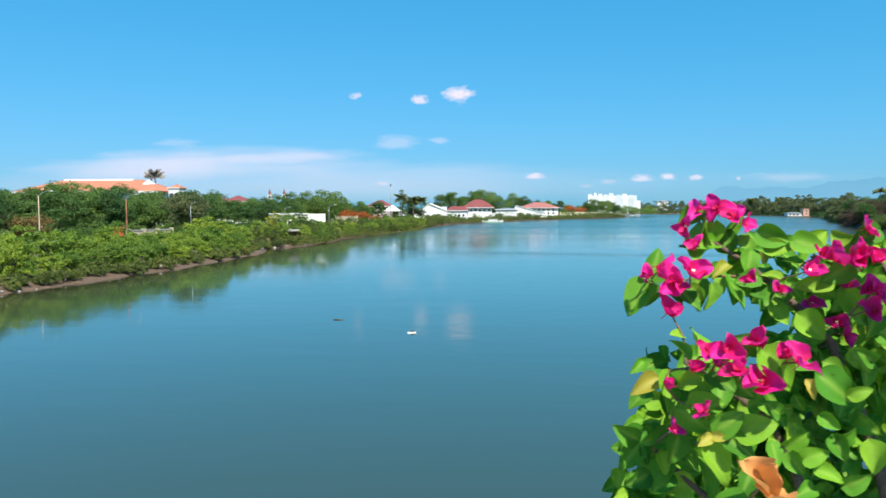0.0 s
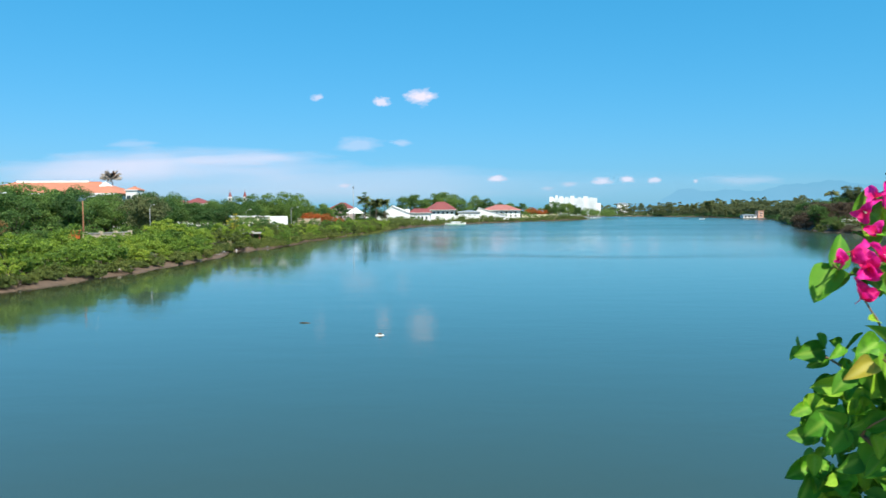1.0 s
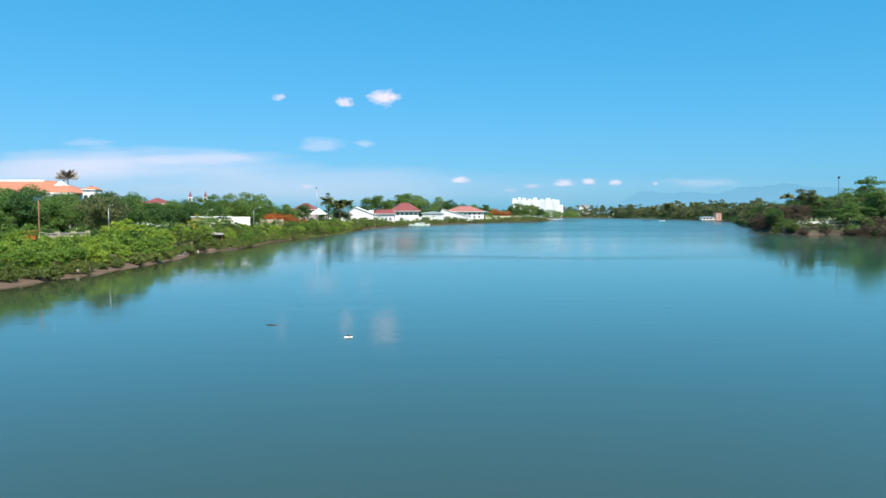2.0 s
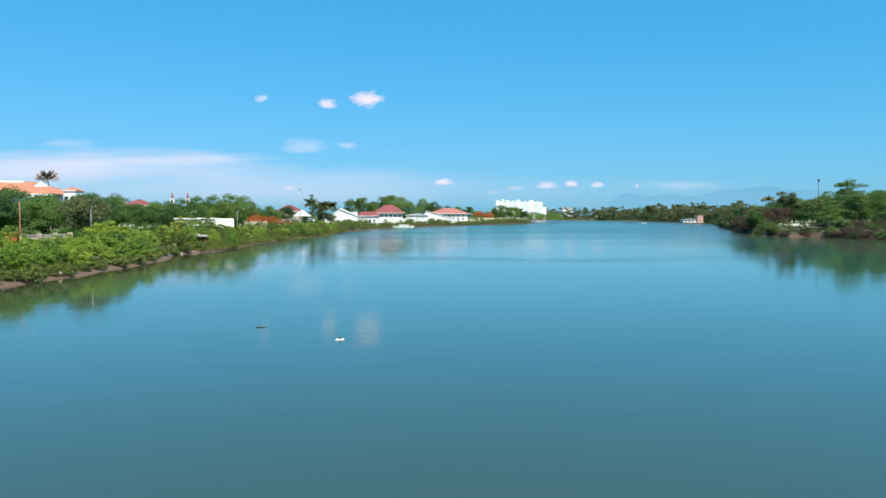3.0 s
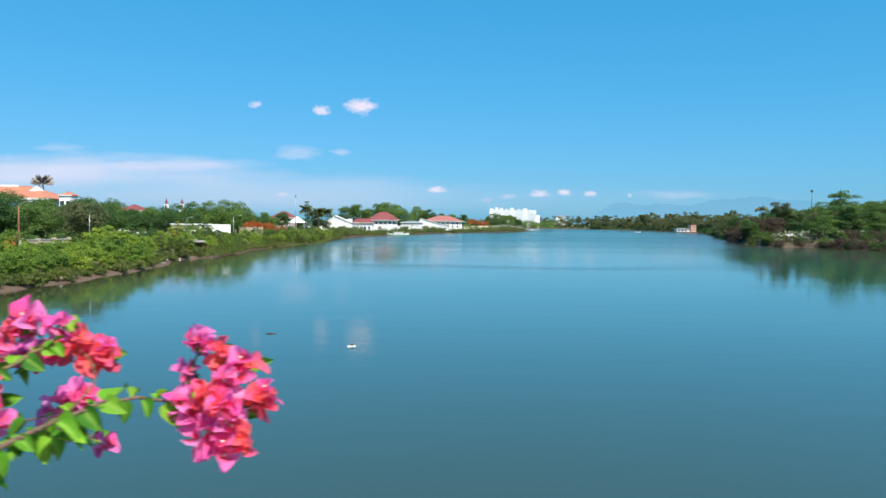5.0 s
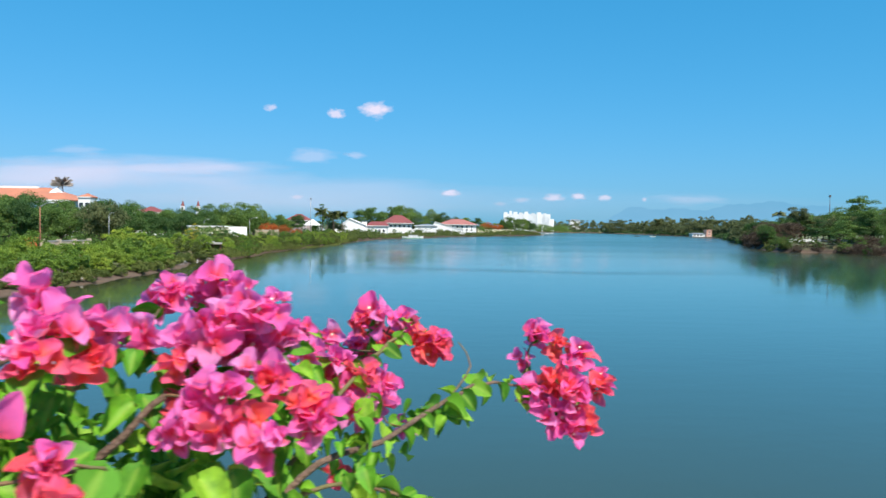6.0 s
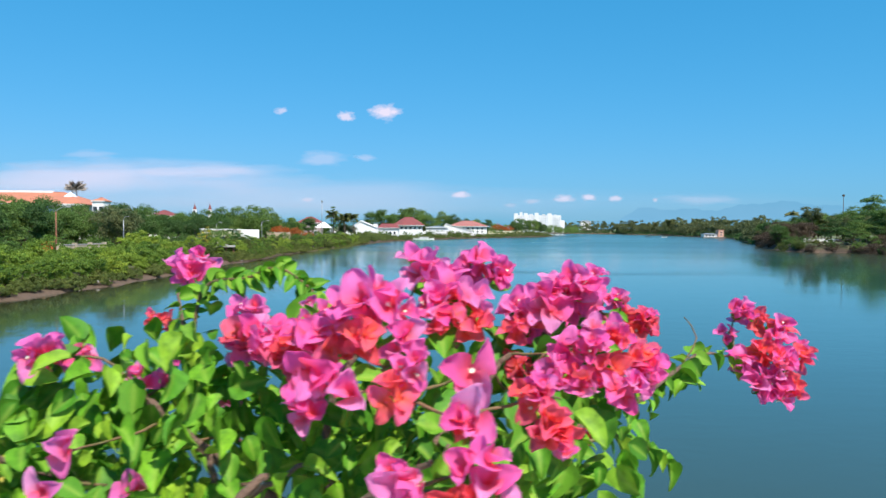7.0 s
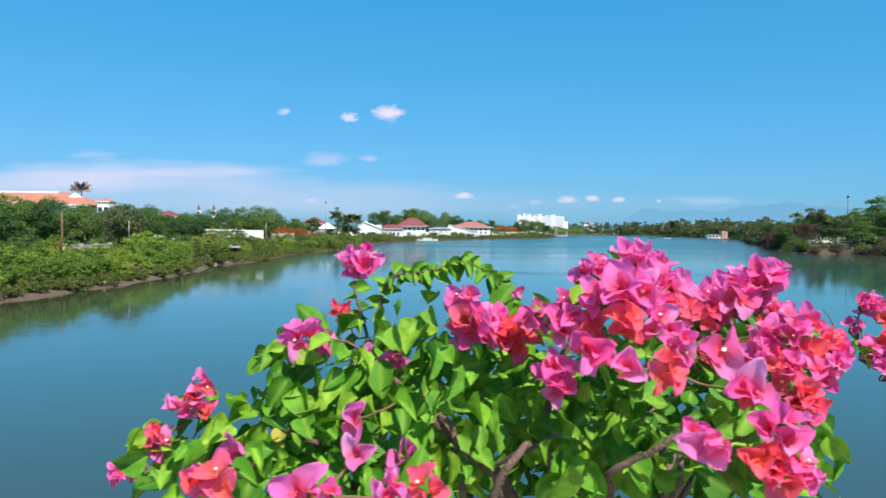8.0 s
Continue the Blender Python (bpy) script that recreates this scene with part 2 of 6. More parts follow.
CONCRETE = surface("concrete", (0.40, 0.37, 0.33), (0.33, 0.31, 0.28), 0.7, 0.85, 0.3, (0.20, 0.18, 0.16))
BEIGE_WALL = surface("beige_plaster", (0.52, 0.42, 0.30), (0.46, 0.36, 0.26), 0.5, 0.85, 0.2, (0.32, 0.25, 0.18))
ORANGE_ROOF = surface("orange_roof_tile", (0.50, 0.185, 0.10), (0.42, 0.155, 0.085), 0.25, 0.75, 0.3, (0.33, 0.15, 0.10))
RED_ROOF = surface("red_roof_sheet", (0.235, 0.056, 0.052), (0.18, 0.046, 0.043), 0.3, 0.65, 0.2, (0.13, 0.055, 0.05))
PINK_ROOF = surface("faded_red_roof", (0.36, 0.135, 0.11), (0.30, 0.115, 0.098), 0.3, 0.65, 0.2, (0.22, 0.12, 0.105))
# Pale copy of the glazing: sunlight on far panes is put into the colour.
PALE_GLASS = surface("sunlit_glazing", (0.46, 0.48, 0.50), (0.54, 0.55, 0.56), 0.5, 0.2, 0.02)
DARK_GLASS = surface("dark_glazing", (0.035, 0.045, 0.055), (0.05, 0.06, 0.07), 0.5, 0.15, 0.02)
GREY_METAL = surface("galvanised_steel", (0.42, 0.43, 0.43), (0.36, 0.37, 0.38), 2, 0.45, 0.1, (0.25, 0.22, 0.2), 0.6)
RUST_METAL = surface("rusty_steel", (0.28, 0.12, 0.06), (0.22, 0.10, 0.055), 2, 0.8, 0.3, (0.12, 0.06, 0.04))
LAMP_WHITE = surface("lamp_housing", (0.62, 0.63, 0.64), (0.56, 0.57, 0.58), 2, 0.5, 0.05)
GREEN_PAINT = surface("green_boat_paint", (0.03, 0.30, 0.14), (0.025, 0.25, 0.12), 1, 0.5, 0.1)
ORANGE_PAINT = surface("orange_paint", (0.66, 0.17, 0.035), (0.58, 0.15, 0.03), 1, 0.6, 0.1)
FOAM = surface("white_foam", (0.78, 0.77, 0.74), (0.70, 0.69, 0.66), 6, 0.8, 0.3, (0.45, 0.42, 0.36))
WET_WOOD = surface("wet_wood", (0.045, 0.036, 0.028), (0.07, 0.055, 0.04), 5, 0.6, 0.4)
SOIL = surface("planter_soil", (0.06, 0.042, 0.03), (0.09, 0.065, 0.045), 12, 0.95, 0.8)
STEM = surface("woody_stem", (0.11, 0.068, 0.045), (0.19, 0.12, 0.08), 30, 0.85, 0.5)
TWIG = surface("young_twig", (0.13, 0.12, 0.04), (0.20, 0.10, 0.05), 40, 0.7, 0.3)
LEAF = leafy("bougainvillea_leaf", [(0.040, 0.16, 0.010), (0.13, 0.36, 0.014), (0.065, 0.24, 0.012), (0.18, 0.42, 0.018), (0.28, 0.47, 0.026), (0.09, 0.29, 0.018)], 0.62, 0.20, (0.26, 0.42, 0.05), 90)
YOUNG_LEAF = leafy("young_leaf", [(0.45, 0.42, 0.05), (0.55, 0.36, 0.06), (0.40, 0.46, 0.05)], 0.4, 0.3, (0.5, 0.45, 0.1), 90)
PINK = leafy("pink_bract", [(0.98, 0.14, 0.52), (0.99, 0.26, 0.65), (0.98, 0.11, 0.40), (0.98, 0.20, 0.59), (0.99, 0.44, 0.77), (0.98, 0.22, 0.62)], 0.75, 0.50, (0.98, 0.11, 0.12), 70)
CORAL = leafy("coral_bract", [(0.97, 0.10, 0.14), (0.98, 0.17, 0.22), (0.97, 0.18, 0.40), (0.97, 0.13, 0.25)], 0.75, 0.50, (0.98, 0.20, 0.08), 70)
MAGENTA = leafy("magenta_bract", [(0.84, 0.012, 0.28), (0.90, 0.022, 0.37), (0.80, 0.010, 0.18), (0.92, 0.045, 0.46)], 0.5, 0.32, (0.66, 0.01, 0.06), 70)
PEACH = leafy("faded_peach_bract", [(0.78, 0.34, 0.10), (0.84, 0.40, 0.14)], 0.6, 0.3, (0.7, 0.42, 0.12), 70)
CREAM = surface("cream_blossom", (0.85, 0.80, 0.62), (0.80, 0.74, 0.55), 60, 0.6, 0.1)


# ---- mesh helpers ----
def linked(name, me, material, parent=None, label=""):
    """Links a mesh as one object, under a thing or a part where a parent is given."""
    if material is not None and not me.materials:
        me.materials.append(material)
    ob = new(name, me)
    if parent is not None:
        ob.parent = parent
    return tagged(ob, label)


def part(name, bm, material, parent=None, label=""):
    me = bpy.data.meshes.new(name)
    bm.to_mesh(me)
    bm.free()
    return linked(name, me, material, parent, label)


def raw_mesh(name, verts, faces, smooth=False):
    me = bpy.data.meshes.new(name)
    me.from_pydata([tuple(v) for v in np.asarray(verts, float).tolist()], [], [tuple(f) for f in faces])
    if smooth:
        me.polygons.foreach_set("use_smooth", [True] * len(me.polygons))
    me.update()
    return me


def thing(name, x, y, z, label, category, group="", turn=0.0):
    ob = new(name)
    ob.empty_display_size = 0.2
    ob.matrix_world = pose(x, y, z, 0, 0, turn)
    return tagged(ob, label, category, group)


def box(bm, x0, x1, y0, y1, z0, z1, bevel=0.0):
    r = bmesh.ops.create_cube(bm, size=1, matrix=Matrix.LocRotScale(((x0 + x1) / 2, (y0 + y1) / 2, (z0 + z1) / 2), None, (x1 - x0, y1 - y0, z1 - z0)))
    if bevel:
        edges = list({e for v in r["verts"] for e in v.link_edges})
        bmesh.ops.bevel(bm, geom=edges, offset=bevel, segments=2, affect="EDGES", profile=0.6)
    return bm


def box_of(x0, x1, y0, y1, z0, z1, bevel=0.0):
    return box(bmesh.new(), x0, x1, y0, y1, z0, z1, bevel)


def tube_data(points, radii, sides=7):
    """Vertices and faces of a tapering tube along points."""
    pts = [Vector(p) for p in points]
    verts, faces = [], []
    for k, p in enumerate(pts):
        d = (pts[min(k + 1, len(pts) - 1)] - pts[max(k - 1, 0)]).normalized()
        u = d.orthogonal().normalized()
        if k:
            u = (last - d * last.dot(d)).normalized()
        last = u
        w = d.cross(u)
        for s in range(sides):
            a = 2 * math.pi * s / sides
            verts.append(p + (u * math.cos(a) + w * math.sin(a)) * radii[k])
    for k in range(len(pts) - 1):
        for s in range(sides):
            t = (s + 1) % sides
            faces.append((k * sides + s, k * sides + t, (k + 1) * sides + t, (k + 1) * sides + s))
    faces.append(tuple(range(sides - 1, -1, -1)))
    faces.append(tuple(range((len(pts) - 1) * sides, len(pts) * sides)))
    return verts, faces


def tubes_mesh(name, runs, sides=7):
    verts, faces = [], []
    for points, radii in runs:
        v, f = tube_data(points, radii, sides)
        faces += [tuple(i + len(verts) for i in q) for q in f]
        verts += v
    return raw_mesh(name, verts, faces, True)


def leaf_cards(name, centres, ways, sizes, rng, slim=0.55):
    """Many small folded leaves, one island each: centres, the way each one faces, and its length."""
    n = len(centres)
    nrm = ways / np.maximum(np.linalg.norm(ways, axis=1, keepdims=True), 1e-6)
    ref = rng.normal(size=(n, 3))
    along = np.cross(nrm, ref)
    along /= np.maximum(np.linalg.norm(along, axis=1, keepdims=True), 1e-6)
    side = np.cross(nrm, along)
    s = sizes[:, None]
    fold = 0.18 * s * nrm
    v = np.stack([centres - along * s * 0.5, centres + side * s * slim * 0.5 + fold, centres + along * s * 0.5, centres - side * s * slim * 0.5 + fold], 1).reshape(-1, 3)
    i = np.arange(n)[:, None] * 4
    f = np.concatenate([i + np.array([[0, 1, 2]]), i + np.array([[0, 2, 3]])], 1).reshape(-1, 3)
    return raw_mesh(name, v, f.tolist())


# ---- river, banks, distance ----
RIVER = [
    (-46, -2500), (-42, -60), (-40, 20), (-39.5, 58), (-39, 65), (-38.2, 74), (-36.5, 84), (-37.5, 92), (-36.2, 104), (-37.6, 116), (-40.5, 130),
    (-37, 142), (-36, 152), (-37, 176), (-34.5, 208), (-31, 232), (-29, 285), (-21, 360), (-8, 396), (26, 478), (72, 557), (100, 617), (70, 690), (-300, 800), (-1200, 900),
    (-1200, 1150), (-300, 1050), (150, 940), (220, 912), (243, 804), (235, 644), (229, 568), (197, 479), (147, 337), (122, 268), (113, 236), (118, 226), (129, 228), (131, 213), (134, 203),
    (131, 150), (128, 60), (125, -60), (120, -2500),
]


def bank_distance(px, py):
    """Signed distance to the water's edge, positive on land."""
    px, py = np.asarray(px, float), np.asarray(py, float)
    best, inside = np.full(px.shape, 1e9), np.zeros(px.shape, bool)
    for (ax, ay), (bx, by) in zip(RIVER, RIVER[1:] + RIVER[:1]):
        ex, ey = bx - ax, by - ay
        h = np.clip(((px - ax) * ex + (py - ay) * ey) / (ex * ex + ey * ey), 0, 1)
        best = np.minimum(best, np.hypot(px - ax - h * ex, py - ay - h * ey))
        if ay != by:
            inside ^= ((ay > py) != (by > py)) & (px < (bx - ax) * (py - ay) / (by - ay) + ax)
    return np.where(inside, -best, best)


def wobble(x, y):
    return 0.5 * np.sin(0.61 * x + 0.37 * y) + 0.3 * np.sin(1.7 * y - 0.9 * x + 1.3) + 0.2 * np.sin(3.1 * x + 2.3 * y)


def ground_height(x, y):
    x, y = np.asarray(x, float), np.asarray(y, float)
    d = bank_distance(x, y) + 0.8 * wobble(x * 0.7, y * 0.7)
    z = np.interp(d, [-12, -4, -1.0, 0, 1.2, 3.5, 6, 10, 25, 200], [-2.0, -1.0, -0.3, 0.0, 0.32, 0.6, 1.1, 1.9, 2.3, 2.6])
    bluff = np.interp(d, [-12, -1.0, 0, 0.6, 2.2, 4, 10, 25, 200], [-2.0, -0.3, 0.0, 0.5, 2.1, 2.5, 2.7, 2.8, 2.8])
    steep = np.interp(y, [150, 190, 350, 380], [0, 1, 1, 0]) * (x > 90)
    z = z + (bluff - z) * steep
    return z + np.where(d > 0, 0.10, 0.02) * wobble(1.3 * x + 4, 1.1 * y)


def height_at(x, y):
    return float(ground_height(np.array([x]), np.array([y]))[0])


def steps(*runs):
    return np.concatenate([np.arange(a, b, s) for a, b, s in runs])


gx = steps((-4000, -300, 100), (-300, -80, 8), (-80, -26, 0.9), (-26, 90, 4), (90, 160, 1.6), (160, 270, 4), (270, 600, 20), (600, 4001, 100))
gy = steps((-2500, -60, 120), (-60, 48, 8), (48, 170, 1.0), (170, 300, 2.0), (300, 700, 5), (700, 1000, 10), (1000, 4701, 150))
mx, my = np.meshgrid(gx, gy)
mz = ground_height(mx, my)
cols, rows_n = len(gx), len(gy)
quad = (np.arange(rows_n - 1)[:, None] * cols + np.arange(cols - 1)[None, :]).reshape(-1, 1) + np.array([[0, 1, cols + 1, cols]])
ground = linked("ground", raw_mesh("ground", np.stack([mx, my, mz], -1).reshape(-1, 3), quad.tolist(), True), GROUND)
tagged(ground, "muddy river banks with scrubby grass behind", "ground", kind="structure")

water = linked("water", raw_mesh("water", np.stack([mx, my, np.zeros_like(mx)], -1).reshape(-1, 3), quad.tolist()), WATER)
# Painted reflection tone reaches 48 m from the right bank, 18 m from the left.
bank_reflection = np.clip(1 + bank_distance(mx, my) / np.where(mx > 45, 48.0, 18.0), 0, 1)
water.data.attributes.new("bank_reflection", "FLOAT", "POINT").data.foreach_set("value", bank_reflection.ravel())
tagged(water, "calm teal river water with faint ripples", "water", kind="structure")


def mountain_range():
    xs = np.linspace(-200, 4600, 240)
    peaks = ((1420, 120, 260), (1250, 60, 120), (2050, 130, 330), (2450, 135, 420), (1750, 70, 300), (3300, 170, 600), (900, 45, 300))
    h = sum(a * np.exp(-(((xs - c) / w) ** 2)) for c, a, w in peaks)
    h = h * 0.83 + 7 * np.sin(xs * 0.021) * np.exp(-((xs - 2000) / 1600) ** 2) + 3 * np.sin(xs * 0.071 + 1)
    verts, faces = [], []
    for k, x in enumerate(xs):
        top = max(h[k], 4)
        for y, z in ((4420, 0), (4480, top * 0.55), (4540, top), (4660, 0)):
            verts.append((x, y, z))
    for k in range(len(xs) - 1):
        for r in range(3):
            a = k * 4 + r
            faces.append((a, a + 4, a + 5, a + 1))
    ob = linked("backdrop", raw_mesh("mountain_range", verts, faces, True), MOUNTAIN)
    tagged(ob, "mountain range far beyond the woods, coloured by blue haze", "mountains", kind="structure")


mountain_range()


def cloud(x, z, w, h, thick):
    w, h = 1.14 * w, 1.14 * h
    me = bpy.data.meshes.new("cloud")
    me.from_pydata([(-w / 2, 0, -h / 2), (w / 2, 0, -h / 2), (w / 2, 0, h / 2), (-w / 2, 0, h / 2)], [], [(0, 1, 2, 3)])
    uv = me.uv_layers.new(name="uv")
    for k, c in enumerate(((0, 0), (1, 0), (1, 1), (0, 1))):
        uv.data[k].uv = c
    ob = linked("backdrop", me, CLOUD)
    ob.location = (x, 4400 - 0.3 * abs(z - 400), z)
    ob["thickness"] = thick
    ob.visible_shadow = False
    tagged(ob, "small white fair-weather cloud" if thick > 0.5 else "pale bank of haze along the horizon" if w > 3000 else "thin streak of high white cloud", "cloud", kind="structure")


# Three wide glowing sheets that put pale haze along the horizon.
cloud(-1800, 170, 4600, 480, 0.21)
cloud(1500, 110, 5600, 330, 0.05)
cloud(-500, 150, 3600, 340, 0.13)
cloud(-296, 673, 250, 132, 0.9)
cloud(-536, 651, 150, 88, 0.75)
cloud(-912, 676, 118, 70, 0.55)
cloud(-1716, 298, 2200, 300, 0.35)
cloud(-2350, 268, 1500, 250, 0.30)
cloud(-1350, 322, 1000, 90, 0.34)
cloud(-1900, 318, 900, 110, 0.22)
cloud(-680, 410, 380, 130, 0.28)
cloud(-421, 415, 190, 56, 0.3)
cloud(-2054, 421, 445, 85, 0.2)
cloud(137, 198, 160, 60, 0.7)
cloud(-758, 160, 104, 46, 0.45)
cloud(560, 162, 138, 42, 0.3)
cloud(746, 180, 170, 66, 0.6)
cloud(899, 188, 136, 60, 0.7)
cloud(1050, 185, 120, 55, 0.6)
cloud(431, 138, 113, 36, 0.25)
cloud(1286, 176, 42, 30, 0.5)
cloud(1551, 180, 690, 85, 0.2)


# ---- trees ----
def clump_crown(name, clumps, count, size, seed, upward=0.35, slim=0.6, flat=0.78):
    """A crown of many leaf sprays on the outside of uneven clumps (x, y, z, radius)."""
    rng = np.random.default_rng(seed)
    c = np.array(clumps, float)
    share = c[:, 3] ** 2
    pick = rng.choice(len(c), count, p=share / share.sum())
    way = rng.normal(size=(count, 3))
    way /= np.linalg.norm(way, axis=1, keepdims=True)
    way[:, 2] = np.where(way[:, 2] < -0.35, -0.6 * way[:, 2], way[:, 2])
    reach = c[pick, 3] * (1 - 0.5 * rng.random(count) ** 2.2) * np.where(rng.random(count) < 0.06, 1.25, 1.0)
    centres = c[pick, :3] + way * reach[:, None] * np.array([1, 1, flat])
    face = way + np.array([0, 0, upward]) + 0.55 * rng.normal(size=(count, 3))
    sizes = size * rng.uniform(0.6, 1.35, count)
    return leaf_cards(name, centres, face, sizes, rng, slim)


def limbs_to(clumps, trunk_h, r, rng, sway=0.4):
    """A tapered trunk and limbs that run out to the clumps."""
    lean = Vector((rng.normal() * 0.25, rng.normal() * 0.25, 0))
    top = Vector((lean.x, lean.y, trunk_h))
    runs = [([Vector((0, 0, -0.4)), Vector((0, 0, trunk_h * 0.15)), top * 0.5 + Vector((rng.normal() * 0.08, 0, 0)), top], [r * 1.5, r * 1.1, r * 0.9, r * 0.75])]
    for x, y, z, q in clumps:
        end = Vector((x, y, z))
        mid = top.lerp(end, 0.5) + Vector((rng.normal() * sway, rng.normal() * sway, 0.25))
        runs.append(([top - Vector((0, 0, 0.2)), mid, end], [r * 0.55, r * 0.3, r * 0.1]))
    return runs


def broad_tree(seed, height, width, trunk_h, leaf_mat, label, count=7000, size=0.36, low=0.15, lumps=34, category="tree", name="tree", bark=None, stout=0.024):
    rng = np.random.default_rng(seed)
    clumps, half, mid = [], (height - trunk_h) / 2, (height + trunk_h) / 2
    for k in range(lumps):
        way = rng.normal(size=3)
        way /= np.linalg.norm(way)
        reach = rng.uniform(0.45, 0.88)
        z = mid + way[2] * half * reach * (1.0 if way[2] > 0 else 1.0 + low)
        clumps.append((way[0] * width / 2 * reach, way[1] * width / 2 * reach, z, width * rng.uniform(0.12, 0.21)))
    ob = thing(name, 0, 0, 0, label, category)
    linked("trunk", tubes_mesh("trunk", limbs_to(clumps[:9], trunk_h, stout * height, rng), 6), bark or BARK, ob)
    linked("crown", clump_crown("crown", clumps, count, size, seed), leaf_mat, ob)
    return ob


def layered_tree(seed, height, width, leaf_mat, label, count=6000):
    """A tree that carries its leaves in level tiers."""
    rng = np.random.default_rng(seed)
    clumps = []
    tiers = 5
    for t in range(tiers):
        z = height * (0.38 + 0.58 * t / (tiers - 1))
        reach = width / 2 * (1.0 - 0.62 * (t / (tiers - 1)) ** 1.3)
        for k in range(9 - t):
            a = rng.uniform(0, 2 * math.pi)
            rad = reach * math.sqrt(rng.random())
            clumps.append((rad * math.cos(a), rad * math.sin(a), z + rng.normal() * 0.5, width * rng.uniform(0.11, 0.20)))
    ob = thing("tree", 0, 0, 0, label, "tree")
    linked("trunk", tubes_mesh("trunk", limbs_to(clumps[::3], height * 0.4, 0.022 * height, rng), 6), DARK_BARK, ob)
    me = clump_crown("crown", clumps, count, 0.28, seed, 0.9, 0.6, 0.42)
    linked("crown", me, leaf_mat, ob)
    return ob


def mangrove(seed, height, width, leaf_mat, label, count=2600, name="mangrove", category="mangrove"):
    rng = np.random.default_rng(seed)
    clumps = []
    for k in range(30):
        a, rad = rng.uniform(0, 2 * math.pi), width / 2 * math.sqrt(rng.random()) * 0.9
        top = height * (1 - 0.45 * (rad / (width / 2)) ** 2)
        clumps.append((rad * math.cos(a), rad * math.sin(a), rng.uniform(0.2, 1.0) * top, width * rng.uniform(0.08, 0.16)))
    ob = thing(name, 0, 0, 0, label, category)
    for x, y, z, q in clumps[:3]:
        run = ([Vector((x * 0.08, y * 0.08, -0.3)), Vector((x * 0.45, y * 0.45, z * 0.5)), Vector((x, y, z))], [0.07, 0.05, 0.02])
        linked("stem", tubes_mesh("stem", [run], 5), DARK_BARK, ob)
    linked("crown", clump_crown("crown", clumps, count, 0.24, seed, 0.5, 0.55), leaf_mat, ob)
    return ob


def palm(seed, height, reach, label, fronds=34, lifts=(-0.55, 1.4), leaf_mat=None, curl=1.0, droop=0.5):
    """A coconut palm: ringed leaning trunk and drooping feathered fronds."""
    rng = np.random.default_rng(seed)
    ob = thing("palm_tree", 0, 0, 0, label, "palm tree")
    bend = rng.normal() * 0.05 * height
    spine = [Vector((bend * (k / 8) ** 2, 0, height * k / 8 - 0.3)) for k in range(9)]
    linked("trunk", tubes_mesh("trunk", [(spine, [0.20 - 0.009 * k for k in range(9)])], 8), BARK, ob)
    top = spine[-1]
    for f in range(fronds):
        a, lift = 2 * math.pi * f / fronds + rng.normal() * 0.15, rng.uniform(*lifts)
        out = Vector((math.cos(a), math.sin(a), 0))
        rib = [top + out * (reach * s * math.cos(lift * (1 - curl * s))) + Vector((0, 0, reach * (s * math.sin(lift) - droop * s * s))) for s in (0, 0.2, 0.4, 0.6, 0.8, 1.0)]
        verts, faces = tube_data(rib, [0.05, 0.04, 0.035, 0.03, 0.02, 0.01], 4)
        across = Vector((-math.sin(a), math.cos(a), 0))
        for s in np.linspace(0.10, 0.98, 22):
            i = min(int(s * 5), 4)
            p = rib[i].lerp(rib[i + 1], s * 5 - i)
            w = reach * 0.30 * math.sin(math.pi * min(1, 0.15 + 0.85 * s)) + 0.12
            for side in (-1, 1):
                tip = p + across * side * w + out * 0.25 * reach * 0.3 + Vector((0, 0, -1.0 * w))
                b = len(verts)
                verts += [p - out * 0.1, p + out * 0.16, tip]
                faces.append((b, b + 1, b + 2))
        linked("frond", raw_mesh("frond", verts, faces), leaf_mat or PALM_LEAF, ob)
    return ob


PLANTED = {}


def plant(make, x, y, scale=1.0, turn=0.0, group=""):
    """Sets a kind of tree on the ground: the first one built, those after it copied."""
    m = Matrix.LocRotScale((x, y, height_at(x, y) - 0.05), Euler((0, 0, turn)), (scale, scale, scale))
    if make not in PLANTED:
        ob = make()
        ob.matrix_basis = m
        PLANTED[make] = (ob, Matrix.Diagonal((scale, scale, scale, 1)).inverted())
    else:
        first, undo = PLANTED[make]
        ob = copy_thing(first, m @ undo)
        ob.matrix_basis = m
    return tagged(ob, group=group)


MANGROVES = [lambda s=s: mangrove(s, 3.4, 3.9, MANGROVE, "bright green mangrove shrub on the muddy bank") for s in (11, 12, 13, 14)]
OLIVE_MANGROVES = [lambda s=s: mangrove(s, 3.3, 3.9, SCRUB, "olive green mangrove shrub by the water") for s in (15, 16)]
LOW_SCRUB = [lambda s=s: mangrove(s, 1.5, 2.8, SCRUB, "low olive green shrub at the water's edge", 1000, "shrub", "shrub") for s in (21, 22)]
DARK_SCRUB = [lambda s=s: mangrove(s, 3.4, 4.4, CANOPY, "dark green shrub behind the river bank", 1500, "shrub", "shrub") for s in (23, 24)]
BROWN_SCRUB = [lambda s=s: mangrove(s, 3.4, 4.6, BROWN, "brownish withered shrub over the river bank", 1500, "shrub", "shrub") for s in (26, 27)]
TIERED = [lambda s=s: layered_tree(s, 8.5, 9.5, CANOPY, "dark green tree with level leafy tiers") for s in (31, 32)]
BROAD = [lambda s=s: broad_tree(s, 9.5, 9.5, 1.6, CANOPY, "dense dark green broad-leaved tree") for s in (41, 42, 43)]
OLIVE_TREES = [lambda s=s: broad_tree(s, 9.0, 8.5, 1.8, OLIVE, "greyish green tree with a thin crown", 5000) for s in (51, 52)]
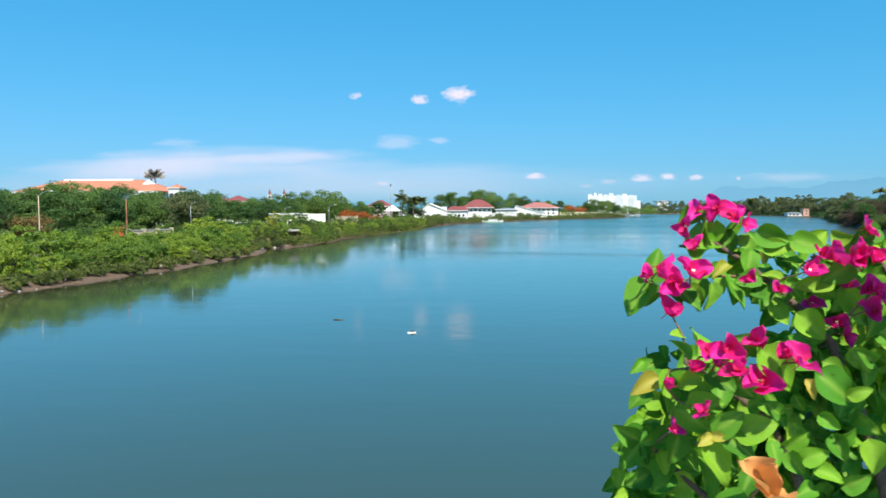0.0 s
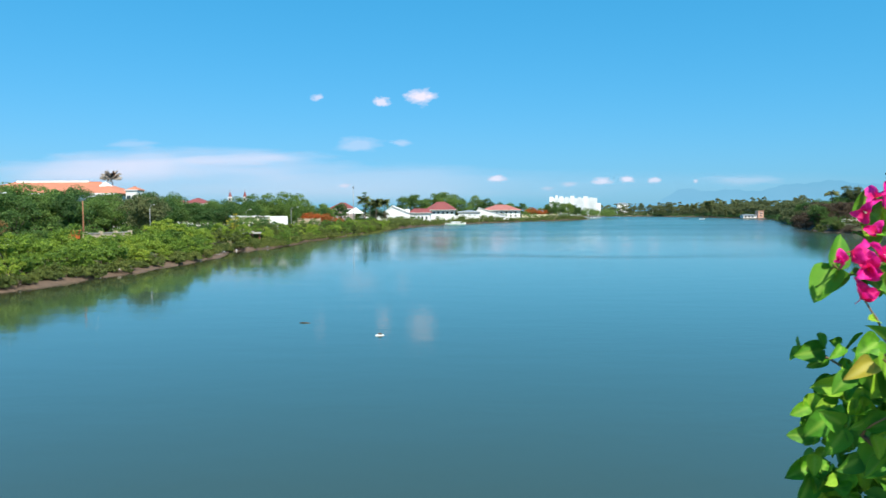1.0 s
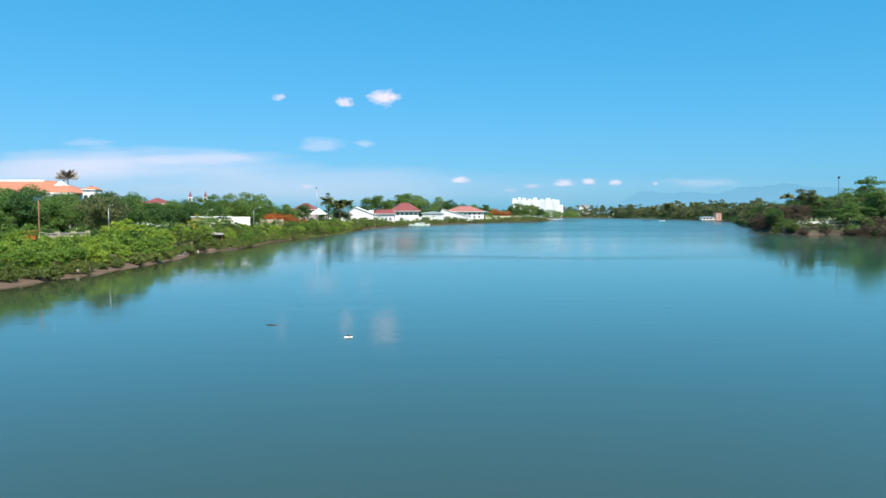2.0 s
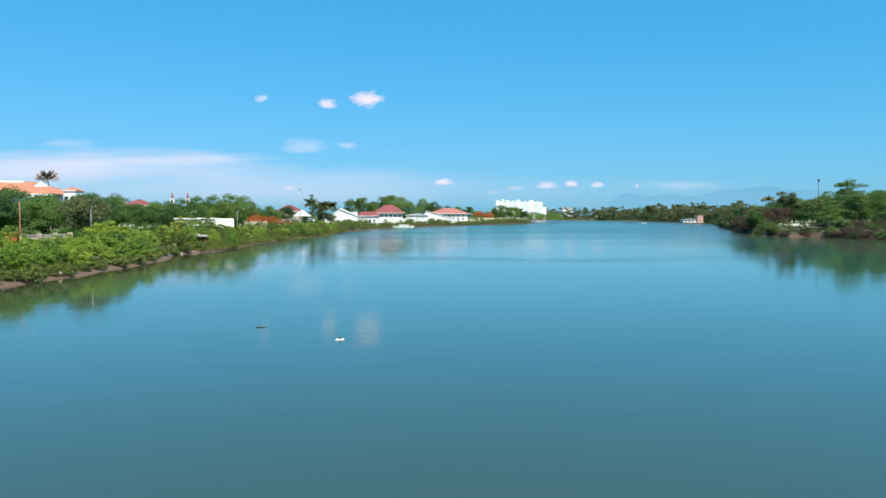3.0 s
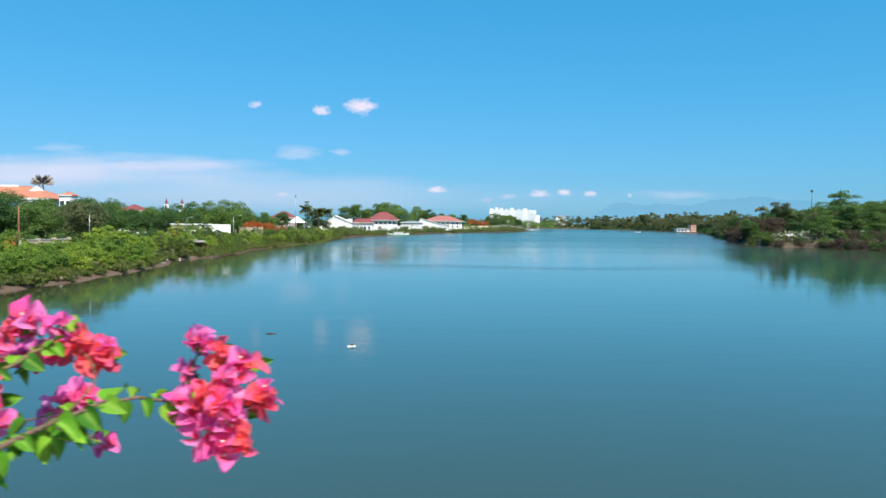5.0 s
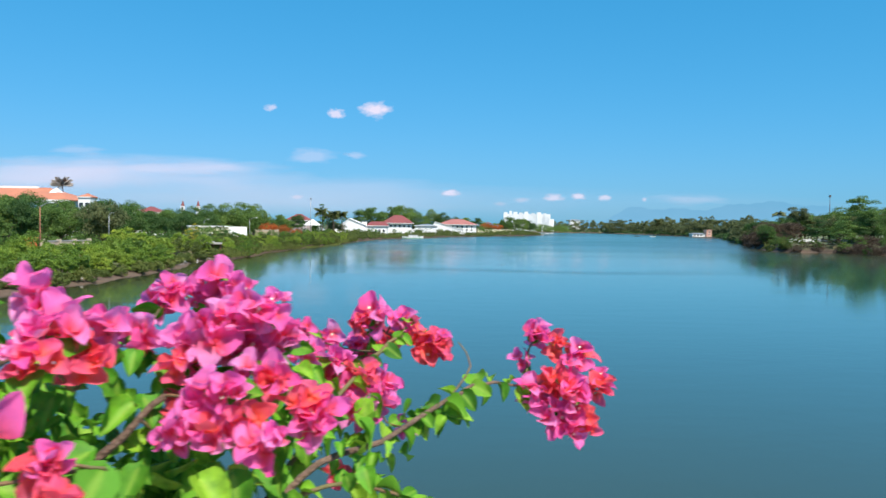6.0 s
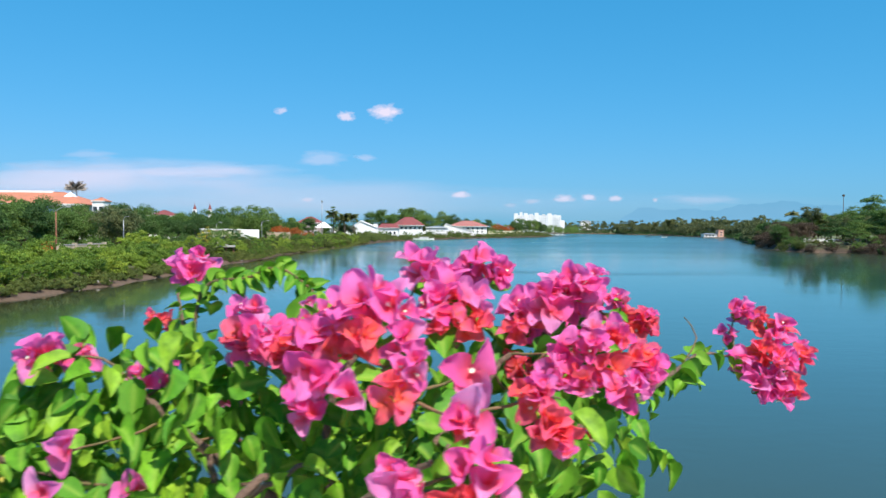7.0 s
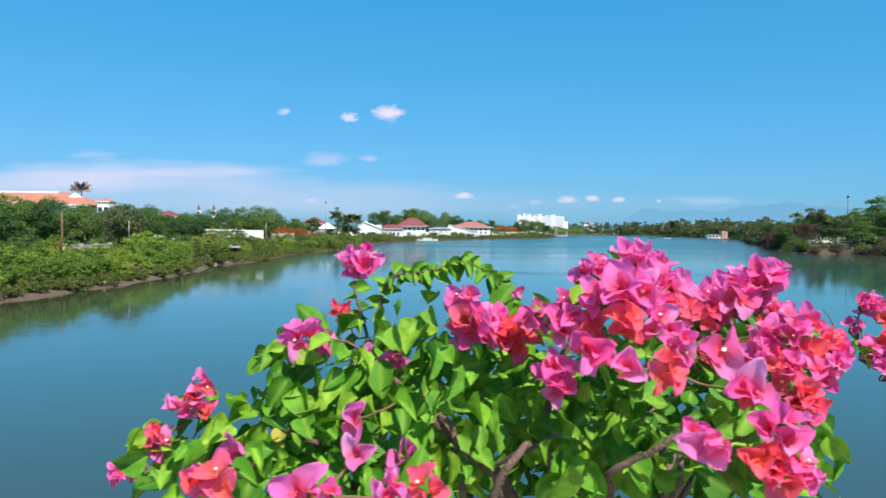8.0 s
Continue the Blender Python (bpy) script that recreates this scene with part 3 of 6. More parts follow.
BROWN_TREES = [lambda s=s: broad_tree(s, 8.2, 9.0, 0.8, BROWN, "brownish olive tree leaning over the bank", 4200, 0.38, 0.5) for s in (56,)]
FLAMES = [lambda s=s: broad_tree(s, 5.5, 8.5, 1.3, FLAME, "flame tree in orange-red bloom", 3600, 0.34) for s in (61,)]
ROUND = [lambda s=s: broad_tree(s, 12.8, 8.4, 7.0, OLIVE, "tall round-crowned green tree on a bare pale trunk", 6500, 0.34, bark=PALE_BARK, stout=0.016) for s in (71,)]
PALMS = [lambda s=s: palm(s, 11.0, 3.3, "coconut palm with drooping fronds") for s in (81, 82)]

left_bank = [p for p in RIVER[2:22]]


def left_x(y):
    return float(np.interp(y, [p[1] for p in left_bank], [p[0] for p in left_bank]))


dice = np.random.default_rng(5)
# mangrove belt along the near bank, thinning to low scrub on the tip
y = 50.0
while y < 300:
    for row, d in enumerate((4.3, 7.4, 10.4)):
        if 122 < y < 146 and row == 0:
            continue
        if dice.random() < 0.97:
            k = dice.uniform(0.72, 1.2) * (0.92 if row == 0 else 1.0) * float(np.interp(y, [80, 88, 94, 110, 118, 126], [0.98, 0.92, 0.92, 0.88, 1.15, 0.86]))
            plant(OLIVE_MANGROVES[dice.integers(2)] if y > 128 and dice.random() < 0.55 else MANGROVES[dice.integers(4)], left_x(y) - d + (2.9 if y > 150 else float(np.interp(y, [84, 104], [0.5, 1.0]))) + dice.normal() * 0.6, y + dice.normal() * 0.7, k, dice.uniform(0, 6.3), group="mangroves on the near bank")
    for twice in (0, 1) if 104 < y < 165 else (0, 1, 2) if y < 104 else ():
        plant(LOW_SCRUB[dice.integers(2)], left_x(y) - dice.uniform(0.6, 2.4), y + dice.normal() * 1.4, dice.uniform(0.4, 0.95), dice.uniform(0, 6.3), group="shrubs at the water's edge")
    y += 2.7 if y < 160 else 3.6
# shrubs and trees behind the promenade
for y in np.arange(62, 128, 5.5):
    plant(DARK_SCRUB[dice.integers(2)], left_x(y) - dice.uniform(21, 24), y + dice.normal(), dice.uniform(0.7, 1.0), dice.uniform(0, 6.3), group="shrubs behind the promenade")
for y in np.arange(60, 150, 7.5):
    plant((TIERED * 2 + BROAD[:1])[dice.integers(5)] if y < 118 else BROAD[dice.integers(3)], left_x(y) - dice.uniform(28, 34), y + dice.normal(), dice.uniform(0.8, 0.98), dice.uniform(0, 6.3), group="trees behind the promenade")
for y in np.arange(60, 185, 7.0):
    plant((BROAD + TIERED + OLIVE_TREES)[dice.integers(6)], left_x(y) - dice.uniform(40, 52), y + dice.normal() * 2, dice.uniform(0.86, 1.05), dice.uniform(0, 6.3), group="trees behind the promenade")
for y in np.arange(130, 190, 6.0):
    plant((BROAD + OLIVE_TREES)[dice.integers(5)], left_x(y) - dice.uniform(62, 74), y, dice.uniform(0.8, 1.0), dice.uniform(0, 6.3), group="trees behind the promenade")
plant(OLIVE_TREES[0], -56.5, 132, 0.98, 1.0, group="trees behind the promenade")
plant(OLIVE_TREES[0], -60.0, 140, 0.92, 3.0, group="trees behind the promenade")
for y in np.arange(146, 188, 6):
    plant(DARK_SCRUB[dice.integers(2)], left_x(y) - dice.uniform(13, 20), y, dice.uniform(0.8, 1.0), dice.uniform(0, 6.3), group="shrubs behind the promenade")
for y in np.arange(200, 330, 8):
    for d in (30, 42, 56, 72):
        plant(BROAD[dice.integers(3)], left_x(y) - d - dice.uniform(0, 7) - (6 if y < 215 else 0), y + dice.normal() * 2, dice.uniform(0.64, 0.88), dice.uniform(0, 6.3), group="trees behind the wall")
for x, y, k in ((-62.5, 236, 1.14), (-77.7, 238, 0.95), (-70.8, 232, 1.02), (-68.8, 240, 1.11), (-58.2, 242, 1.2), (-62.0, 270, 1.2), (-79.9, 228, 0.91), (-83.1, 245, 0.9)):
    plant(BROAD[1], x, y, k, x, group="trees behind the wall")
for y in np.arange(196, 330, 7):
    plant(DARK_SCRUB[dice.integers(2)], left_x(y) - dice.uniform(13, 20), y, dice.uniform(0.7, 0.95), dice.uniform(0, 6.3), group="shrubs by the river wall")
for x, y, k in ((-55.0, 262, 0.78), (-50.0, 262, 0.72), (-46.0, 266, 0.5), (47.5, 566, 1.25), (55.0, 570, 1.05)):
    plant(FLAMES[0], x, y, k, x, group="flame trees")
plant(lambda: broad_tree(62, 5.0, 8.0, 1.0, DRY_BUSH, "dry brown bush behind the promenade", 2600, 0.34, category="bush", name="bush"), -64.0, 98, 0.82, 2.0)
# palms and tall trees round the villas
for x, y, k, t in ((-48.2, 340, 0.98, 0.3), (-45.0, 342, 0.85, 1.7), (-41.5, 337, 0.90, 2.9), (-38.0, 341, 0.92, 4.0), (-43.0, 346, 0.75, 5.0)):
    plant(PALMS[dice.integers(2)], x, y, k, t, group="coconut palms")
for x, y, k in ((-40, 458, 1.45), (-32, 460, 1.65), (-23, 475, 1.75), (-15, 476, 1.85), (-8, 482, 1.7), (0, 496, 0.85), (6, 560, 1.75), (13, 556, 1.5), (22, 560, 1.2), (30, 565, 1.15), (40, 590, 1.2), (64, 588, 1.3), (72, 598, 1.25), (80, 606, 1.2), (87, 612, 1.1)):
    plant(BROAD[dice.integers(3)], x, y, k, x, group="trees round the villas")
for x, y in ((-2, 466), (24, 512), (34, 530), (44, 548), (58, 566), (70, 585), (80, 598), (-50, 338), (-33, 366), (-26, 372), (-4, 428), (3, 440), (22, 484)):
    plant(DARK_SCRUB[dice.integers(2)], x, y, dice.uniform(0.8, 1.2), x, group="shrubs round the villas")

plant(lambda: layered_tree(33, 14.0, 4.2, CANOPY, "slim dark green pointed tree", 2600), -47.2, 338, 1.0, 1.0)
plant(OLIVE_TREES[0], -44.0, 350, 0.72, 2.0, group="trees round the villas")
plant(OLIVE_TREES[0], -39.5, 346, 0.62, 4.0, group="trees round the villas")
for x, y, k in ((-38, 368, 0.7), (-29, 374, 0.85), (-24, 381, 0.6), (-14, 400, 0.75), (-10, 407, 0.6), (2, 432, 0.85), (7, 446, 0.6), (14, 463, 0.7), (19, 473, 0.9), (-46, 352, 0.7), (-53, 330, 0.8)):
    plant(DARK_SCRUB[dice.integers(2)], x, y, k, x, group="shrubs round the villas")
for x, y, k in ((9.6, 468, 0.95), (14.0, 471, 0.8), (-18.0, 430, 0.7), (-9.5, 434, 0.6), (-40.0, 372, 0.65), (-25.5, 378, 0.6), (42.0, 541, 1.5), (47.0, 545, 1.2)):
    plant(DARK_SCRUB[dice.integers(2)], x, y, k, x, group="shrubs round the villas")
plant(lambda: palm(83, 15.9, 3.3, "ragged grey palm behind the long roof", 26, (-0.3, 1.5), DRY_PALM, 0.3, 0.3), -107.5, 224, 1.0, 0.8, group="coconut palms")
for x, y, k in ((-82, 226, 0.84), (-77, 222, 0.82), (-88.5, 228, 0.86), (-94, 232, 0.84)):
    plant(BROAD[dice.integers(3)], x, y, k, x, group="trees behind the promenade")
for x in np.arange(-142, -84, 6.5):
    plant((BROAD + OLIVE_TREES)[dice.integers(4)], x, 184 + dice.normal() * 2, dice.uniform(0.72, 0.84), dice.uniform(0, 6.3), group="trees behind the promenade")

for x, y, k in ((-69.9, 118, 1.04), (-71.4, 124, 0.96), (-76.8, 112, 0.86), (-79.6, 120, 0.88), (-78.7, 126, 0.9), (-69.7, 128, 0.93), (-63.0, 150, 0.97), (-61.8, 156, 0.93), (-60.3, 140, 0.87)):
    plant((TIERED + BROAD)[dice.integers(5)], x, y, k, x, group="trees behind the promenade")

# right bank
BANK_GROUP = "trees on the opposite bank"


def right_edge(y):
    return next(x for x in np.arange(100, 260, 0.5) if bank_distance(np.array([x]), np.array([y]))[0] > 0)


for y in np.arange(262, 350, 7):
    e = right_edge(y)
    for d, k in ((4, 0.78), (11, 0.9), (21, 1.05), (31, 1.12)):
        if y < 290 and d > 4:
            continue
        plant((OLIVE_TREES + BROAD[:1])[dice.integers(3)], e + d + dice.normal(), y + dice.normal() * 2, k * dice.uniform(0.9, 1.08), dice.uniform(0, 6.3), group=BANK_GROUP)
    for d in (2.6, 4.0, 6.5, 10):
        plant((BROWN_SCRUB if d < 9 or dice.random() < 0.4 else DARK_SCRUB)[dice.integers(2)], e + d, y + dice.normal() * 2.5, dice.uniform(0.8, 1.3) * (0.8 if y < 288 else 1.0), y + d, group="shrubs on the opposite bank")
plant(ROUND[0], 147.0, 287, 1.08, 0.4, group=BANK_GROUP)
plant(lambda: palm(84, 11.0, 2.7, "thin grey-green palm on the opposite bank", 16, (-0.4, 1.2), OLIVE), 143.5, 296, 1.05, 1.0, group="coconut palms")
plant(PALMS[1], 151.0, 285, 0.72, 2.0, group="coconut palms")
for y in np.arange(194, 300, 6):
    e = right_edge(y)
    for d, k in ((14, 0.85), (23, 1.0), (32, 1.15), (41, 1.25), (52, 1.35)):
        if y > 236 and d < 30:
            continue
        plant((BROAD[:1] + TIERED * 2 + OLIVE_TREES * 2)[dice.integers(7)], e + d + dice.normal() * 2, y + dice.normal() * 2, k * dice.uniform(0.92, 1.1), dice.uniform(0, 6.3), group=BANK_GROUP)
plant(TIERED[0], 152, 258, 1.75, 1.0, group=BANK_GROUP)
plant(TIERED[1], 146, 240, 1.45, 2.0, group=BANK_GROUP)
for y in np.arange(192, 262, 3.6):
    e = right_edge(y)
    for off in (-0.6, 0.3, 1.2, 3.0, 5.5, 9.5, 14) if y < 232 else (0.6, 1.8, 3.2, 5.0):
        kind = (LOW_SCRUB + OLIVE_MANGROVES + DARK_SCRUB)[dice.integers(6)] if y > 228 else (DARK_SCRUB + BROWN_SCRUB * 2)[dice.integers(6)]
        plant(kind, e + off + dice.normal(), y + dice.normal(), dice.uniform(0.6, 1.0) if y < 232 else dice.uniform(0.4, 0.72), dice.uniform(0, 6.3), group="shrubs on the opposite bank")
for x, y, k in ((124.5, 275, 0.80), (127.0, 266, 0.86), (122.0, 262, 0.62), (130.5, 281, 0.95), (134.0, 270, 0.9), (128.5, 290, 0.7), (140.0, 276, 0.9)):
    plant(BROWN_TREES[0], x, y, k, x, group=BANK_GROUP)


# ---- far woods ----
def far_woods(name, path, depth, height, gap, leaf, count, label, seed, mat, inland=(0.5, 1.0), row=9.0, base=2.0):
    rng = np.random.default_rng(seed)
    pts = np.array(path, float)
    seg = np.hypot(*np.diff(pts, axis=0).T)
    at = np.concatenate([[0], np.cumsum(seg)])
    clumps = []
    for s in np.arange(0, at[-1], gap):
        x, yy = np.interp(s, at, pts[:, 0]), np.interp(s, at, pts[:, 1])
        for k in range(depth):
            h = height * rng.uniform(0.72, 1.06) * (0.72 + 0.35 * k / max(1, depth - 1)) + 1.2 * math.sin(s * 0.05)
            off = rng.uniform(0, row) + row * k
            px, py = x + rng.normal() * gap * 0.4 + off * inland[0], yy + off * inland[1]
            for lump in range(5):
                clumps.append((px + rng.normal() * gap * 0.28, py + rng.normal() * min(2.0, row * 0.3), base + h * rng.uniform(0.06, 0.86), gap * rng.uniform(0.22, 0.42)))
    ob = linked(name, clump_crown(name, clumps, count, leaf, seed, 0.5, 0.7), mat)
    tagged(ob, label, "woods", kind="stuff")


# Greyer leaves on the next two woods: the air's haze is put into the colour.
far_woods("far_woods", [(90, 972), (150, 950), (222, 922), (248, 815), (243, 700), (241, 640), (238, 600)], 5, 18, 5.5, 0.95, 150000, "dense greyish green woods along the far river bend", 3, OLIVE, base=0.6)
far_woods("far_woods", [(238, 592), (215, 500), (190, 440), (165, 385), (156, 350)], 5, 14.5, 5.0, 0.75, 90000, "dense greyish green woods along the opposite bank", 4, OLIVE, base=0.5)
far_woods("far_scrub", [(90, 965), (150, 945), (220, 916), (245, 808), (237, 648), (231, 572), (199, 483), (149, 341)], 2, 4.5, 3.5, 0.7, 36000, "low dark scrub at the foot of the far woods", 15, CANOPY, (0.9, 0.3), 4.0, 0.2)
far_woods("far_scrub", [(left_x(v) + 0.3, v) for v in range(140, 301, 8)], 2, 1.3, 1.3, 0.24, 22000, "low olive green scrub at the water's edge", 17, SCRUB, (-1.0, 0.0), 1.1, 0.05)
far_woods("far_scrub", [(-28.5, 296), (-21.5, 356), (-9, 392), (25, 474), (71, 553), (99, 611)], 4, 3.6, 2.6, 0.5, 46000, "low green scrub along the river point", 9, SCRUB, (-0.9, 0.42), 3.0, 0.35)
far_woods("far_woods", [(30, 640), (90, 660), (130, 700)], 3, 9, 7, 0.8, 12000, "low green woods behind the river point", 6, CANOPY)
far_woods("far_woods", [(-160, 330), (-90, 380), (-40, 470), (20, 560)], 3, 8.5, 7, 0.7, 24000, "green woods behind the villas", 7, CANOPY)
far_woods("far_woods", [(-230, 150), (-170, 210), (-150, 300)], 3, 9.0, 7, 0.6, 14000, "green woods behind the long building", 8, CANOPY)
far_woods("undergrowth", [(-62, 56), (-64, 110), (-66, 150), (-66, 192)], 4, 4.8, 3.2, 0.36, 36000, "dense green undergrowth behind the promenade", 12, CANOPY, (-1.0, 0.0), 7.0, 1.6)
far_woods("undergrowth", [(-150, 186), (-110, 190), (-76, 192)], 2, 7.0, 4.0, 0.45, 16000, "dense green undergrowth before the long building", 14, CANOPY, (0.0, 1.0), 3.0, 1.6)
far_woods("undergrowth", [(150, 196), (143, 236), (143, 262), (160, 300)], 5, 4.2, 3.2, 0.36, 16000, "dense green undergrowth on the opposite bank", 13, CANOPY, (1.0, 0.1), 7.0, 1.6)
for x, y, k in ((238, 800, 1.15), (250, 790, 1.3), (256, 800, 1.25), (262, 780, 1.2), (268, 760, 1.3), (262, 740, 1.15), (270, 700, 1.2), (255, 640, 1.05), (248, 600, 0.95)):
    plant(PALMS[dice.integers(2)], x, y, k, x, group="coconut palms")


# ---- buildings ----
def windows_on(parent, xs, zs, y, w, h, frame_mat=None, glass=None):
    """Recessed dark panes with a frame round each, on a wall that faces -y."""
    pane = bpy.data.meshes.new("pane")
    bm = box_of(-w / 2, w / 2, -0.02, 0.02, -h / 2, h / 2)
    bm.to_mesh(pane)
    bm.free()
    pane.materials.append(glass or DARK_GLASS)
    fr = bpy.data.meshes.new("window_frame")
    bm = bmesh.new()
    e = 0.12
    box(bm, -w / 2 - e, w / 2 + e, -0.10, 0.03, h / 2, h / 2 + e)
    box(bm, -w / 2 - e, w / 2 + e, -0.16, 0.03, -h / 2 - e, -h / 2)
    box(bm, -w / 2 - e, -w / 2, -0.10, 0.03, -h / 2, h / 2)
    box(bm, w / 2, w / 2 + e, -0.10, 0.03, -h / 2, h / 2)
    bm.to_mesh(fr)
    bm.free()
    fr.materials.append(frame_mat or WHITE_WALL)
    for x in xs:
        for z in zs:
            f = new("window", fr)
            f.parent, f.location = parent, (x, y, z)
            g = new("pane", pane)
            g.parent, g.location = f, (0, -0.035, 0)


def roof_mesh(w, d, z, rise, hip, over=0.7):
    """A ridged roof; hip is how far the ridge is drawn in at both ends."""
    a, b = w / 2 + over, d / 2 + over
    bm = bmesh.new()
    r = max(0.02, a - hip)
    lo = [bm.verts.new(v) for v in ((-a, -b, z), (a, -b, z), (a, b, z), (-a, b, z))]
    lift = [bm.verts.new((v.co.x, v.co.y, z + 0.22)) for v in lo]
    top = [bm.verts.new((-r, 0, z + 0.22 + rise)), bm.verts.new((r, 0, z + 0.22 + rise))]
    bm.faces.new(lo[::-1])
    for k in range(4):
        bm.faces.new((lo[k], lo[(k + 1) % 4], lift[(k + 1) % 4], lift[k]))
    bm.faces.new((lift[0], lift[1], top[1], top[0]))
    bm.faces.new((lift[2], lift[3], top[0], top[1]))
    bm.faces.new((lift[1], lift[2], top[1]))
    bm.faces.new((lift[3], lift[0], top[0]))
    return bm


def house(x, y, w, d, wall_h, rise, hip, wall, roof, label, turn=0.0, xs=(), zs=(), win=(1.1, 1.2), base=None, over=0.7, group=""):
    b = height_at(x, y) - 0.3 if base is None else base
    h = thing("house", x, y, b, label, "house", group, turn)
    part("wall", box_of(-w / 2, w / 2, -d / 2, d / 2, 0, wall_h), wall, h)
    part("roof", roof_mesh(w, d, wall_h, rise, hip, over), roof, h)
    part("ridge_cap", box_of(-max(0.2, w / 2 + over - hip), max(0.2, w / 2 + over - hip), -0.18, 0.18, wall_h + rise + 0.12, wall_h + rise + 0.34), roof, h)
    part("fascia", box_of(-w / 2 - over - 0.05, w / 2 + over + 0.05, -d / 2 - over - 0.06, -d / 2 - over - 0.005, wall_h - 0.05, wall_h + 0.2), WHITE_WALL, h)
    if len(xs):
        windows_on(h, xs, zs, -d / 2 - 0.02, *win)
    return h


def gable_front(x, y, w, d, low, high, peak, wall, label, group="", xs=(), zs=()):
    """A house whose white gable wall faces the river, with the peak off centre."""
    b = height_at(x, y) - 0.3
    h = thing("house", x, y, b, label, "house", group)
    outline = [(-w / 2, 0), (w / 2, 0), (w / 2, low), (peak, high), (-w / 2, low * 0.75)]
    bm = bmesh.new()
    front = [bm.verts.new((px, -d / 2, pz)) for px, pz in outline]
    back = [bm.verts.new((px, d / 2, pz)) for px, pz in outline]
    bm.faces.new(front)
    bm.faces.new(back[::-1])
    for k in range(5):
        bm.faces.new((front[k], back[k], back[(k + 1) % 5], front[(k + 1) % 5]))
    bmesh.ops.recalc_face_normals(bm, faces=bm.faces)
    part("wall", bm, wall, h)
    for (ax, az), (bx, bz) in ((outline[2], outline[3]), (outline[3], outline[4])):
        run = Vector((bx - ax, 0, bz - az))
        bm = box_of(-0.3, run.length + 0.15, -d / 2 - 0.5, d / 2, 0.01, 0.22)
        bmesh.ops.transform(bm, matrix=Matrix.Translation((ax, 0, az)) @ Matrix.Rotation(-math.atan2(run.z, run.x), 4, "Y"), verts=bm.verts)
        part("roof", bm, wall, h)
    if len(xs):
        windows_on(h, xs, zs, -d / 2 - 0.02, 1.0, 1.1)
    return h


def set_back(x, y, w, d, wall_h, rise, *rest, xs=(), k=1.1, **more):
    """A house farther inland, grown by the same factor."""
    return house(1.8 + (x - 1.8) * k, y * k, w * k, d * k, wall_h, rise * k, rest[0] * k, *rest[1:], xs=[v * k for v in xs], **more)


# long building with the orange roof
hall = house(-116.5, 208, 40, 18, 10.2, 3.4, 9, WHITE_WALL, ORANGE_ROOF, "long white building with a low orange hipped roof", 4, np.arange(-18, 19, 3.2), (3.0, 6.6), (1.5, 1.6), over=1.2)
part("parapet", box_of(-11.5, 9, -0.5, 0.5, 13.7, 14.25), WHITE_WALL, hall, "white ridge parapet")
part("dormer", roof_mesh(1.6, 4.0, 12.4, 1.3, 1.1, 0.2), WHITE_WALL, hall, "white peaked dormer").location = (14.5, -2.0, 0)
part("eave_band", box_of(-21.2, 21.2, -10.3, -10.24, 9.95, 10.18), WHITE_WALL, hall, "white eave band")
house(-90.2, 200, 3.2, 4, 11.2, 0.8, 1.4, WHITE_WALL, ORANGE_ROOF, "white end pavilion beside the long building", 0, (-0.8, 0.8), (3.0, 6.0, 9.2), over=0.2)
# small red-roofed houses and church spires over the trees
house(-96.0, 262, 9.0, 9, 8.0, 1.9, 4.5, WHITE_WALL, RED_ROOF, "white house with a red roof among trees", 8, (-3, 0, 3), (3.0, 6.2))
house(-106.0, 268, 7.0, 8, 7.9, 2.0, 3.5, WHITE_WALL, RED_ROOF, "white house with a red roof among trees", -5, (-2, 1), (3.0, 6.2))


def spire(x, y, top):
    b = height_at(x, y) - 0.3
    h = thing("church_spire", x, y, b, "slim white tower with a pointed red spire", "church tower", "church spires")
    part("wall", box_of(-0.95, 0.95, -0.95, 0.95, 0, top - b - 3.2), WHITE_WALL, h)
    bm = bmesh.new()
    bmesh.ops.create_cone(bm, cap_ends=True, segments=8, radius1=1.1, radius2=0.05, depth=3.3, matrix=Matrix.Translation((0, 0, top - b - 1.6)))
    part("spire", bm, RED_ROOF, h)
    part("cross", box(box_of(-0.06, 0.06, -0.06, 0.06, top - b, top - b + 1.2), -0.35, 0.35, -0.05, 0.05, top - b + 0.65, top - b + 0.78), GREY_METAL, h)
    part("louvre", box_of(-0.5, 0.5, -0.99, -0.94, top - b - 5.6, top - b - 3.8), DARK_GLASS, h)


spire(-137.0, 420, 19.3)
spire(-128.4, 420, 19.3)

# low cream building by the water
low = thing("low_building", -53.8, 193.5, height_at(-53.8, 193.5) - 0.3, "low flat-roofed cream building with one white end", "building", turn=22)
part("wall", box_of(-7.2, 2.4, -3, 3, 0, 4.0), CREAM_WALL, low)
part("end_wall", box_of(2.4, 7.0, -3.2, 3, 0, 4.1), WHITE_WALL, low, "white painted end")
part("roof_slab", box_of(-7.5, 2.35, -3.4, 3.4, 4.0, 4.25), WHITE_WALL, low)
windows_on(low, (-5.0, -2.2, 0.6), (1.8,), -3.02, 1.2, 1.1)
golden = mangrove(25, 4.9, 3.0, GOLD, "golden yellow shrub beside the cream building", 900, "shrub", "shrub")
golden.location = (-50.8, 163.0, height_at(-50.8, 163.0))
for x, y, k in ((-51.0, 168, 1.25), (-50.1, 172, 1.38), (-48.6, 176, 1.30), (-45.6, 172, 1.12), (-44.3, 175, 1.0)):
    plant(DARK_SCRUB[0], x, y, k, x, group="shrubs by the river wall")

